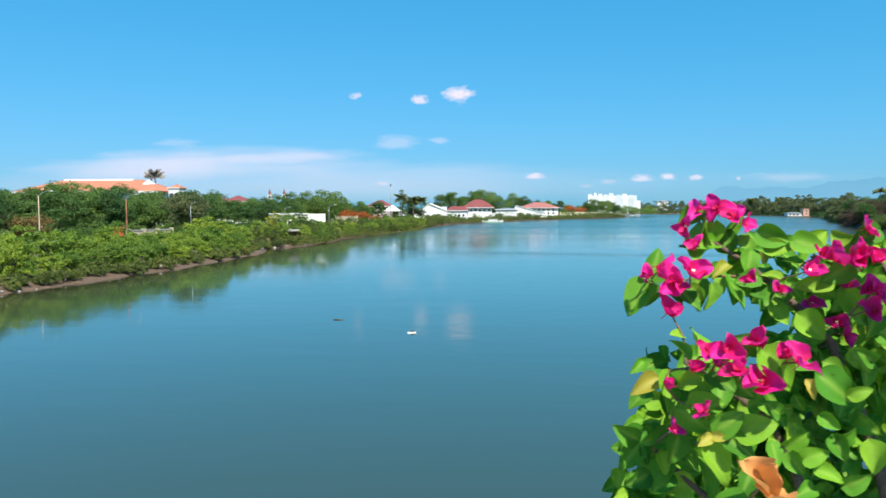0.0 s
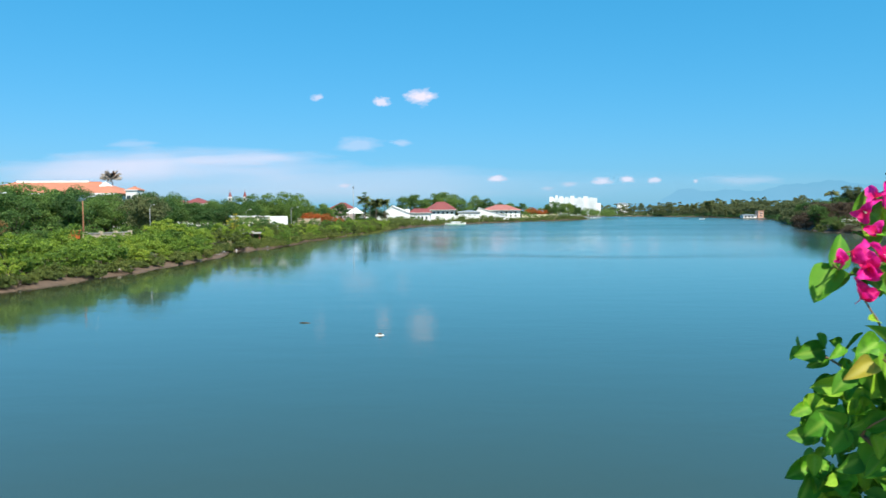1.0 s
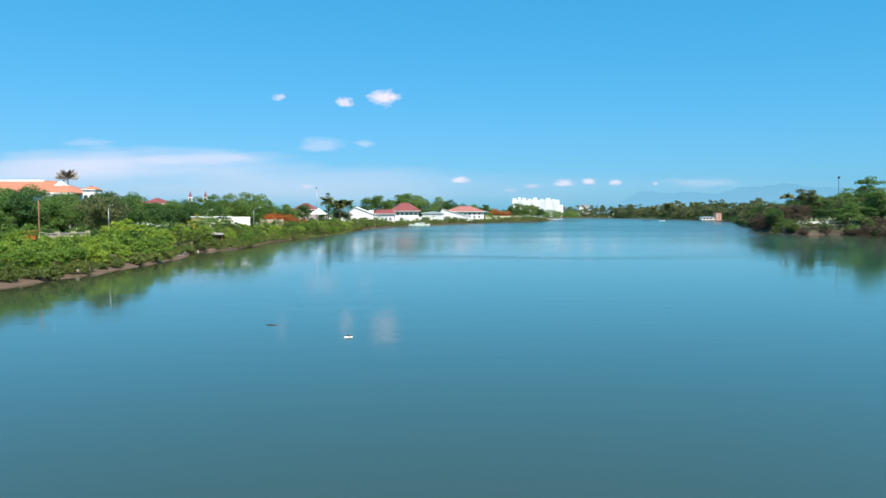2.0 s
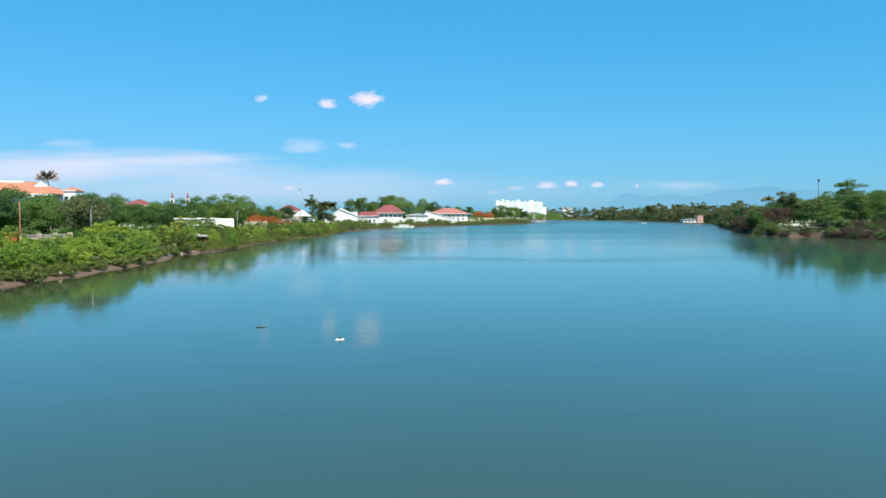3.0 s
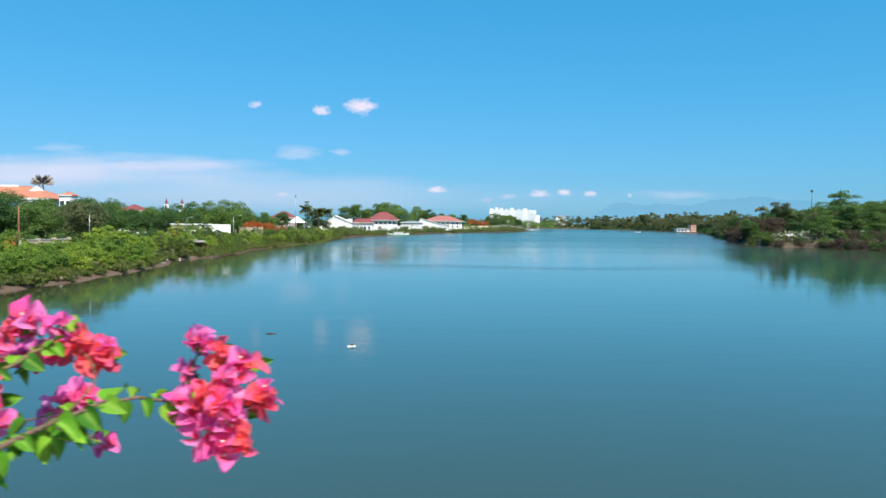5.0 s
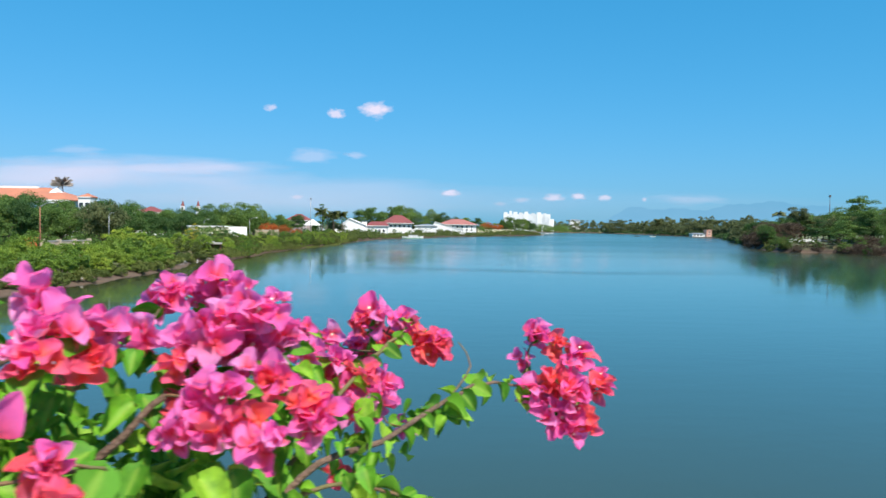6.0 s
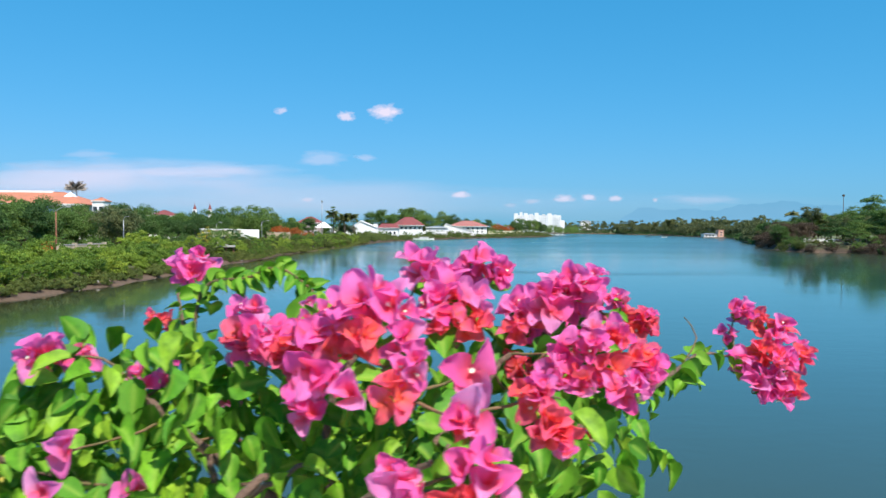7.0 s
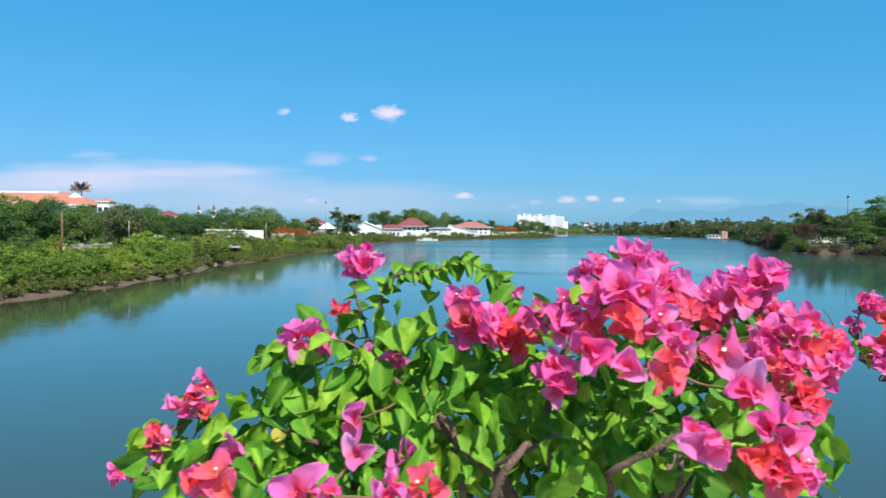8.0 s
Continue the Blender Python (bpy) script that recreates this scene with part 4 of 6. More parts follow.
# villas on the point
VILLAS = "riverside villas"
set_back(-58.0, 342, 10.5, 8, 6.6, 2.7, 4.6, DULL_WALL, RED_ROOF, "small greyish pink house with a red hipped roof", 0, xs=(-3, 0, 3), zs=(2.2,), group=VILLAS)
gable_front(-38.0, 387, 14.8, 11, 4.8, 8.2, -1.2, WHITE_WALL, "white villa with a broad sloping gable", VILLAS, (-3.8, -0.5, 3.3), (2.1,))
set_back(-22.5, 354, 9.5, 8, 4.6, 1.9, 2.0, WHITE_WALL, RED_ROOF, "white villa wing with a red roof", 0, xs=(-3, -1, 1, 3), zs=(2.2,), group=VILLAS)
tower = part("tower", box(box_of(-1.1, 1.1, -1.1, 1.1, -0.5, 6.0, 0.05), -1.3, 1.3, -1.3, 1.3, 6.0, 6.3), WHITE_WALL)
tower.location = (-31.5, 385, height_at(-31.5, 385))
tagged(tower, "square white tower between two villas", "tower", VILLAS)
set_back(-14.8, 402, 15.0, 11, 5.9, 4.3, 6.6, WHITE_WALL, RED_ROOF, "two-storey white villa with a wide red hipped roof", 0, xs=(-6, -3.6, -1.2, 1.2, 3.6, 6), zs=(1.9, 4.4), win=(1.3, 1.2), group=VILLAS, over=1.4)
set_back(0.5, 412, 12, 9, 5.0, 0.8, 5, WHITE_WALL, GREY_METAL, "low white villa with a flat grey roof", 0, xs=(-4, -1.5, 1.5, 4), zs=(2.4,), win=(1.5, 1.3), group=VILLAS)
gable_front(13.0, 488, 22, 11, 2.8, 7.9, -6.6, WHITE_WALL, "low white villa with one long roof slope", VILLAS, (-6, -3, 0, 3, 6), (1.4,))
set_back(20.5, 476, 24, 12, 5.6, 3.4, 9.5, WHITE_WALL, PINK_ROOF, "white villa with a faded red hipped roof", 0, xs=np.arange(-9, 10, 3), zs=(2.0, 4.2), win=(1.3, 1.1), group=VILLAS, over=1.2)


def pavilion(x, y, w, top, label):
    """A white canopy on posts."""
    b = height_at(x, y)
    h = thing("pavilion", x, y, b - 0.1, label, "pavilion")
    bm = bmesh.new()
    bmesh.ops.create_cone(bm, cap_ends=True, segments=4, radius1=w * 0.72, radius2=0.12, depth=0.34 * w, matrix=Matrix.Translation((0, 0, top)) @ Matrix.Rotation(math.pi / 4, 4, "Z"))
    part("canopy", bm, WHITE_WALL, h)
    for sx in (-1, 1):
        for sy in (-1, 1):
            bm = bmesh.new()
            bmesh.ops.create_cone(bm, cap_ends=True, segments=8, radius1=0.12, radius2=0.1, depth=top, matrix=Matrix.Translation((sx * w * 0.44, sy * w * 0.44, top / 2 - 0.5)))
            part("post", bm, WHITE_WALL, h)


pavilion(-51.6, 340, 8.2, 5.6, "white tent-roofed pavilion by the water")
pavilion(-48.5, 342, 5.0, 2.8, "white tent-roofed pavilion by the water")


def garden_wall(x0, x1, y, h, mat, label, turn=0.0):
    """A wall with piers and a coping."""
    cx, n = (x0 + x1) / 2, max(3, round((x1 - x0) / 3.2))
    g = thing("garden_wall", cx, y, height_at(cx, y) - 0.25, label, "wall", turn=turn)
    w = (x1 - x0) / 2
    part("wall", box_of(-w, w, -0.12, 0.12, 0, h), mat, g)
    part("coping", box_of(-w - 0.1, w + 0.1, -0.2, 0.2, h, h + 0.12), WHITE_WALL if mat is WHITE_WALL else CONCRETE, g)
    for k in range(n + 1):
        x = -w + 2 * w * k / n
        part("pier", box_of(x - 0.2, x + 0.2, -0.24, 0.24, 0, h + 0.3), mat, g)


garden_wall(-22, 6, 436, 2.8, WHITE_WALL, "white garden wall in front of the villas")
garden_wall(-48, -26, 379, 2.6, WHITE_WALL, "white garden wall in front of the villas")
garden_wall(4, 26, 480, 2.2, WHITE_WALL, "white garden wall in front of the villas")
garden_wall(-57, -49.5, 250, 2.8, BEIGE_WALL, "weathered beige river wall")
garden_wall(40, 66, 560, 2.6, CREAM_WALL, "long cream wall on the river point")
garden_wall(-54.0, -45.0, 104, 2.5, BEIGE_WALL, "low beige promenade wall half hidden by shrubs", 76)
garden_wall(127, 158, 270, 1.1, WHITE_WALL, "low white promenade balustrade under the trees", -8)
garden_wall(138, 150, 214, 0.9, WHITE_WALL, "low white promenade balustrade under the trees", 60)


def hotel():
    h = thing("hotel", 124.5, 908, 1.5, "long white eight-storey hotel with stepped roof blocks", "hotel", turn=-8)
    part("wall", box_of(-28.5, 28.5, -8, 8, 0, 21.0), HOTEL_WALL, h)
    for x0, x1, top, d in ((-28.5, -24.0, 23.0, 0.6), (-16.5, -12, 23.4, 0.5), (-21.5, -18.5, 24.6, 0.0), (-9.5, -5.5, 22.6, 0.5), (-3.5, 1.5, 23.8, 0.6), (5.5, 9.5, 22.2, 0.4), (12, 17.5, 23.2, 0.6), (20, 23, 21.9, 0.3)):
        part("roof_block", box_of(x0, x1, -8 - d, 5, 0.3 if d > 0.45 else 21.0, top), HOTEL_WALL, h)
    for z in np.arange(3.0, 21, 2.6):
        part("balcony_slab", box_of(-28.4, 28.4, -8.35, -8.0, z - 0.95, z - 0.8), HOTEL_WALL, h)
    xs = [x for x in np.arange(-26.4, 27.5, 2.4)]
    windows_on(h, xs, np.arange(3.2, 21, 2.6), -8.03, 0.9, 1.0, None, PALE_GLASS)
    part("wing", box_of(28.5, 33, -4, 8, 0, 15.0), HOTEL_WALL, h)


hotel()
for x, y, w, hh, c in ((135, 990, 20, 7.7, WHITE_WALL), (202, 1000, 14, 13.9, WHITE_WALL)):
    house(x, y, w, 10, hh, 1.6, 4, c, GREY_METAL, "pale building half hidden by woods", 0, np.arange(-w / 2 + 1.5, w / 2 - 1, 2.5), (hh * 0.7,), group="pale far buildings")

# boathouse over the water on the opposite bank
boat_house = thing("boathouse", 219.5, 583, 0.0, "white boathouse on piles with a salmon tower", "boathouse")
part("deck", box_of(-8.5, 8.5, -4, 6, 0.7, 1.0), CONCRETE, boat_house)
part("wall", box_of(-8.0, 2.5, -2.5, 4, 1.0, 2.9), WHITE_WALL, boat_house)
part("roof", roof_mesh(10.5, 6.5, 2.9, 0.7, 3, 0.6), GREY_METAL, boat_house).location = (-2.75, 0.75, 0)
part("tower_wall", box_of(3.4, 7.6, -2.6, 3.5, 1.0, 6.2), PINK_WALL, boat_house, "salmon painted tower")
part("tower_roof", box_of(3.1, 7.9, -2.9, 3.8, 6.2, 6.5), PINK_WALL, boat_house)
for px in np.arange(-8, 8.1, 3.2):
    bm = bmesh.new()
    bmesh.ops.create_cone(bm, cap_ends=True, segments=8, radius1=0.25, radius2=0.22, depth=3.0, matrix=Matrix.Translation((px, -3.6, -0.7)))
    part("pile", bm, CONCRETE, boat_house)
windows_on(boat_house, (-6, -3.4, -0.8), (2.0,), -2.52, 1.5, 0.9)
windows_on(boat_house, (5.5,), (2.6, 4.6), -2.62, 1.2, 1.0)


# ---- lamps, masts ----
def street_lamp(x, y, top, reach, lower, label, thick=0.07, head=0.75):
    b = height_at(x, y) - 0.1
    h = thing("street_lamp", x, y, b, label, "street lamp", "promenade lamps")
    t = top - b
    bm = box_of(-0.22, 0.22, -0.22, 0.22, 0, 0.6, 0.04)
    part("pedestal", bm, WHITE_WALL, h)
    linked("pole", tubes_mesh("pole", [([(0, 0, 0.5), (0, 0, t * 0.45), (0, 0, t * 0.55), (0, 0, t - 0.6)], [thick * 1.6, thick * 1.35, thick, thick * 0.8])], 10), lower, h)
    arc = [(reach * s, 0, t - 0.6 + 0.6 * math.sin(s * math.pi / 2)) for s in (0, 0.15, 0.35, 0.6, 0.85, 1.0)]
    linked("arm", tubes_mesh("arm", [(arc, [thick * 0.8, thick * 0.7, thick * 0.6, thick * 0.55, thick * 0.5, thick * 0.5])], 8), GREY_METAL, h)
    bm = bmesh.new()
    bmesh.ops.create_uvsphere(bm, u_segments=12, v_segments=8, radius=1, matrix=Matrix.LocRotScale((reach + 0.32, 0, t - 0.02), Euler((0, -0.1, 0)), (0.42 * head, 0.17 * head, 0.10 * head)))
    part("lamp_head", bm, LAMP_WHITE, h, "pale grey lamp head")
    return h


street_lamp(-58.7, 92, 9.7, 1.5, BEIGE_WALL, "tan street lamp with a curved arm, unlit")
street_lamp(-53.7, 105, 9.5, 1.4, RUST_METAL, "rusty brown street lamp with a curved arm, unlit", 0.10)
street_lamp(-50.5, 120, 8.4, 0.4, GREY_METAL, "slim pale promenade pole with a small lamp", 0.06, 0.4)
street_lamp(-59.3, 200, 7.9, 0.9, GREY_METAL, "grey street lamp with a short arm, unlit")
street_lamp(-50.6, 215, 8.6, 1.6, GREY_METAL, "grey street lamp with a curved arm, unlit")
street_lamp(-88.0, 230, 12.4, 1.6, GREY_METAL, "grey street lamp with a curved arm, unlit")
for gx0 in (-58.35, -57.25):
    post = part("gate_post", box(box_of(-0.2, 0.2, -0.2, 0.2, -0.6, 1.3, 0.03), -0.26, 0.26, -0.26, 0.26, 1.3, 1.44), WHITE_WALL)
    post.location = (gx0, 92.5, height_at(gx0, 92.5) + 0.25)
    tagged(post, "white square gate post on the promenade", "gate post", "gate posts")
kiosk_box = part("promenade_bin", box(box_of(-0.55, 0.55, -0.5, 0.5, -0.3, 2.5, 0.06), -0.65, 0.65, -0.6, 0.6, 2.5, 2.62), ORANGE_PAINT)
kiosk_box.location = (-52.3, 100, height_at(-52.3, 100))
tagged(kiosk_box, "bright orange box on the promenade", "box")


def mast(x, y, top, r, label, rings):
    b = height_at(x, y) - 0.2
    h = thing("mast", x, y, b, label, "mast")
    linked("pole", tubes_mesh("pole", [([(0, 0, 0), (0, 0, (top - b) * 0.5), (0, 0, top - b)], [r, r * 0.75, r * 0.45])], 8), GREY_METAL if rings else DARK_BARK, h)
    part("head", box_of(-0.35, 0.35, -0.35, 0.35, top - b - 0.9, top - b, 0.08), GREY_METAL if rings else DARK_BARK, h)


mast(-51.3, 332, 18.6, 0.2, "tall grey flag mast beside the pavilion", True)
# Thin antenna over the opposite bank; it carries no light.
mast(166.3, 300, 21.6, 0.2, "tall dark antenna mast above the trees", False)


# ---- boats and flotsam ----
def hull_mesh(length, beam, depth):
    verts, faces, n = [], [], 11
    for k in range(n):
        s = 2 * k / (n - 1) - 1
        w, lift = beam / 2 * (1 - abs(s) ** 2.6) + 0.03, 0.35 * depth * s * s
        verts += [(s * length / 2, -w, depth + lift), (s * length / 2, -w * 0.65, 0.1 + lift), (s * length / 2, 0, -0.1 + lift), (s * length / 2, w * 0.65, 0.1 + lift), (s * length / 2, w, depth + lift)]
    for k in range(n - 1):
        for r in range(5):
            a, b = k * 5 + r, k * 5 + (r + 1) % 5
            faces.append((a, a + 5, b + 5, b))
    return raw_mesh("hull", verts, faces)


def outrigger_boat(x, y, turn):
    h = thing("outrigger_boat", x, y, -0.05, "white outrigger boat with green floats moored by the bank", "boat", turn=turn)
    linked("hull", hull_mesh(11.0, 1.6, 1.0), WHITE_WALL, h)
    part("cabin", box_of(-2.2, 2.6, -0.6, 0.6, 0.95, 1.75, 0.05), WHITE_WALL, h)
    part("canopy", box_of(-2.8, 3.2, -0.9, 0.9, 1.85, 1.97, 0.03), WHITE_WALL, h)
    for side in (-1, 1):
        linked("float", tubes_mesh("float", [([(-6.0, side * 2.6, 0.75), (-4, side * 2.6, 0.2), (3, side * 2.6, 0.15), (5, side * 2.6, 0.5)], [0.12, 0.16, 0.16, 0.1])], 8), GREEN_PAINT, h, "green outrigger float")
    for px in (-3.2, 0.2, 3.0):
        linked("spar", tubes_mesh("spar", [([(px, -2.6, 0.25), (px, 0, 1.15), (px, 2.6, 0.25)], [0.06, 0.07, 0.06])], 6), GREEN_PAINT, h)


outrigger_boat(-6.5, 385, 6)
for x, y, mat, words in ((174, 604, WET_WOOD, "small dark canoe on the far water"), (183, 590, WHITE_WALL, "small white canoe on the far water"), (118, 720, WHITE_WALL, "small white canoe on the far water")):
    h = thing("canoe", x, y, 0, words, "canoe", "canoes far off", turn=10)
    linked("hull", hull_mesh(5.0, 0.9, 0.55), mat, h)
    part("thwart", box_of(-0.15, 0.15, -0.4, 0.4, 0.42, 0.47), WET_WOOD, h)

drift = thing("foam_float", -2.42, 41.7, 0.0, "dirty white foam float adrift on the river", "float", turn=8)
bm = box_of(-0.24, 0.24, -0.12, 0.12, -0.03, 0.045, 0.02)
for v in bm.verts:
    v.co += Vector((0, 0.05 * math.sin(9 * v.co.x), 0.012 * math.sin(14 * v.co.x + 3)))
part("slab", bm, FOAM, drift)
# A plain dark lump on top of the slab.
bm = bmesh.new()
bmesh.ops.create_icosphere(bm, subdivisions=2, radius=0.09, matrix=Matrix.LocRotScale((0.03, 0, 0.085), None, (1.4, 0.8, 0.75)))
for v in bm.verts:
    v.co += v.normal * 0.02 * noise.noise(v.co * 14)
part("dark_lump", bm, WET_WOOD, drift, "dark lump on the foam float")
stick = linked("driftwood", tubes_mesh("driftwood", [([(-0.36, 0, 0.0), (-0.1, 0.03, 0.03), (0.15, -0.02, 0.02), (0.4, 0.02, 0.0)], [0.02, 0.035, 0.03, 0.015])], 7), WET_WOOD)
stick.location = (-7.8, 46.3, 0.0)
tagged(stick, "thin dark stick of driftwood on the water", "driftwood")

# rubble on the mud
ruin = thing("concrete_landing", -41.2, 146.0, height_at(-41.2, 146.0), "broken concrete landing slab on stubby piers", "landing", turn=12)
deck = 2.75 - height_at(-41.2, 146.0)
part("slab", box(box_of(-1.9, 1.6, -1.0, 1.0, deck, deck + 0.34, 0.05), -1.2, 0.2, -0.7, 0.5, deck + 0.34, deck + 0.55, 0.04), CONCRETE, ruin)
# Dark brown piers stand in for the dark below the slab.
for px in (-1.5, -0.1, 1.3):
    part("pier", box_of(px - 0.14, px + 0.14, -0.5, 0.5, -0.5, deck, 0.03), RUST_METAL, ruin, "dark brown pier")
for x, y, k in ((-40.9, 144.0, 1.0), (-42.6, 144.6, 1.15), (-39.6, 144.9, 0.85), (-43.6, 146.5, 1.3), (-38.6, 146.8, 1.1), (-41.5, 147.6, 1.5)):
    plant(LOW_SCRUB[0], x, y, k, x, group="shrubs at the water's edge")
stones = np.random.default_rng(9)
for k in range(70):
    sy = stones.uniform(56, 145)
    sx = left_x(sy) - stones.uniform(0.2, 3.0)
    bm = bmesh.new()
    r = stones.uniform(0.08, 0.26)
    bmesh.ops.create_icosphere(bm, subdivisions=1, radius=r)
    for v in bm.verts:
        v.co *= 1 + 0.35 * noise.noise(v.co * 7 + Vector((k, 0, 0)))
        v.co.z *= 0.6
    s = part("stone", bm, CONCRETE if k % 12 else FOAM)
    s.location = (sx, sy, height_at(sx, sy) + r * 0.15)
    tagged(s, "grey stone lying on the mud" if k % 12 else "pale scrap of litter on the mud", "stone" if k % 12 else "litter", "scraps on the mud")


# ---- bridge edge under the plants ----
deck = part("bridge_deck", box_of(-45, 131, -7.0, 1.25, 4.9, 5.5), CONCRETE)
tagged(deck, "plain concrete bridge deck over the river", "bridge", kind="structure")
ledge = part("bridge_parapet", box_of(-45, 131, 0.72, 1.22, 5.504, 6.02), CONCRETE)
tagged(ledge, "plain concrete bridge parapet", "parapet", kind="structure")


def planter(x0, x1, label):
    h = thing("planter_box", (x0 + x1) / 2, 0.97, 6.024, label, "planter")
    w = (x1 - x0) / 2
    part("front_panel", box_of(-w, w, -0.24, -0.20, 0, 0.40, 0.006), CONCRETE, h)
    part("back_panel", box_of(-w, w, 0.20, 0.24, 0, 0.40, 0.006), CONCRETE, h)
    for s in (-1, 1):
        part("side_panel", box_of(min(s * w, s * (w - 0.04)), max(s * w, s * (w - 0.04)), -0.198, 0.198, 0, 0.40, 0.006), CONCRETE, h)
    part("soil", box_of(-w + 0.045, w - 0.045, -0.195, 0.195, 0.01, 0.35), SOIL, h, "dark potting soil")


planter(-0.35, 0.85, "plain concrete planter on the bridge parapet")
planter(3.15, 4.25, "plain concrete planter on the bridge parapet")


# ---- bougainvillea ----
def blade(name, wide, cup, curl, wave, seed, accent, heart=0.0, stations=8, lanes=5, full=0.85, crinkle=0.0, blunt=1.0):
    """A leaf or bract of length 1 along +y, facing +z: pointed oval, folded on its midrib and curled."""
    rng = np.random.default_rng(seed)
    ph = rng.uniform(0, 6.28, 4)
    verts, faces, tone = [], [], []
    for k in range(stations):
        s = 1 - (1 - k / (stations - 1)) ** blunt
        body = math.sin(math.pi * min(1.0, s ** 0.72)) ** full if 0 < s < 1 else 0.0
        half = wide * body * (1 - 0.18 * s) + 0.012 + heart * max(0, 0.2 - abs(s - 0.18)) * 0.35
        if k == stations - 1:
            half = 0.004
        for c in range(lanes):
            u = 2 * c / (lanes - 1) - 1
            z = cup * (u * u) * half * 1.6 - curl * s * s + wave * math.sin(5.5 * s + ph[0] + 2.2 * u) * abs(u) * 0.5 + 0.02 * math.sin(9 * s + ph[1]) * u + crinkle * ((math.sin(7.0 * s + 3.0 * u + ph[2]) + math.sin(11 * s - 6 * u + ph[3])) * (0.3 + abs(u)) + 1.1 * u * u * math.sin(15 * s + 4 * ph[2]))
            y = s - heart * 0.22 * u * u * max(0.0, 1 - s / 0.4)
            verts.append((u * half * (1 - 0.08 * abs(cup)), y, z))
            tone.append(accent(s, abs(u)))
    for k in range(stations - 1):
        for c in range(lanes - 1):
            a = k * lanes + c
            faces.append((a, a + 1, a + lanes + 1, a + lanes))
    me = raw_mesh(name, verts, faces, True)
    at = me.attributes.new("accent", "FLOAT", "POINT")
    at.data.foreach_set("value", tone)
    return me


def rib_tone(s, u):
    return 0.55 if u < 0.1 else 0.0


def throat_tone(s, u):
    return max(0.0, 0.85 - 1.6 * s)


LEAF_SHAPES = [("leaf", 0.33, 0.40, 0.18, 0.10, 1), ("leaf", 0.36, 0.65, 0.36, 0.14, 2), ("leaf", 0.30, 0.30, 0.08, 0.12, 3), ("leaf", 0.36, 0.55, 0.52, 0.16, 4), ("leaf", 0.33, 0.95, 0.24, 0.10, 5), ("leaf", 0.29, 0.8, 0.45, 0.14, 6)]
BRACT_SHAPES = [("bract", 0.46, 0.35, -0.10, 0.10, 11), ("bract", 0.50, 0.50, 0.10, 0.14, 12), ("bract", 0.44, 0.28, -0.22, 0.12, 13), ("bract", 0.52, 0.42, 0.20, 0.14, 14), ("bract", 0.48, 0.60, -0.04, 0.16, 15), ("bract", 0.45, 0.35, 0.30, 0.16, 16)]


def shapes(table, material, tone, heart=0.0, **more):
    made = []
    for row in table:
        me = blade(*row, tone, heart, **more)
        me.materials.append(material)
        made.append(me)
    return made


GREEN_LEAVES = shapes(LEAF_SHAPES, LEAF, rib_tone)
BROAD_LEAVES = shapes([(n, w + 0.06, c * 0.5, q * 0.8, v * 0.7, k) for n, w, c, q, v, k in LEAF_SHAPES], LEAF, rib_tone, 0.55, stations=11, lanes=7, full=0.74, crinkle=0.005)
YOUNG_LEAVES = shapes(LEAF_SHAPES[:3], YOUNG_LEAF, rib_tone)
BRACTS = {m.name: shapes(BRACT_SHAPES, m, throat_tone, stations=10, lanes=7, full=0.44, crinkle=0.034, blunt=1.35) for m in (PINK, CORAL, MAGENTA, PEACH)}


def blossom_mesh(star):
    """The slim tube and tiny cream star in the middle of three bracts, with the stalk below."""
    verts, faces = tube_data([(0, 0, -0.35), (0.02, 0, 0), (0.01, 0.01, 0.22), (0, 0, 0.32)], [0.02, 0.024, 0.03, 0.034], 6)
    b = len(verts)
    if not star:
        me = raw_mesh("flower", verts, faces, True)
        me.materials.append(CORAL)
        return me
    verts.append(Vector((0, 0, 0.32)))
    for k in range(10):
        a, r = 2 * math.pi * k / 10, 0.10 if k % 2 == 0 else 0.06
        verts.append(Vector((r * math.cos(a), r * math.sin(a), 0.35 if k % 2 == 0 else 0.335)))
    faces += [(b, b + 1 + k, b + 1 + (k + 1) % 10) for k in range(10)]
    me = raw_mesh("flower", verts, faces, True)
    me.materials.append(CREAM)
    return me


BLOSSOM, BUD = blossom_mesh(True), blossom_mesh(False)
SUNWARD = Vector((0.15, -0.62, 0.62))


def turned(place, way, spin, size):
    """A pose at place whose +z points along way."""
    q = Vector(way).normalized().to_track_quat("Z", "Y") @ Euler((0, 0, spin)).to_quaternion()
    return Matrix.LocRotScale(place, q, (size, size, size))


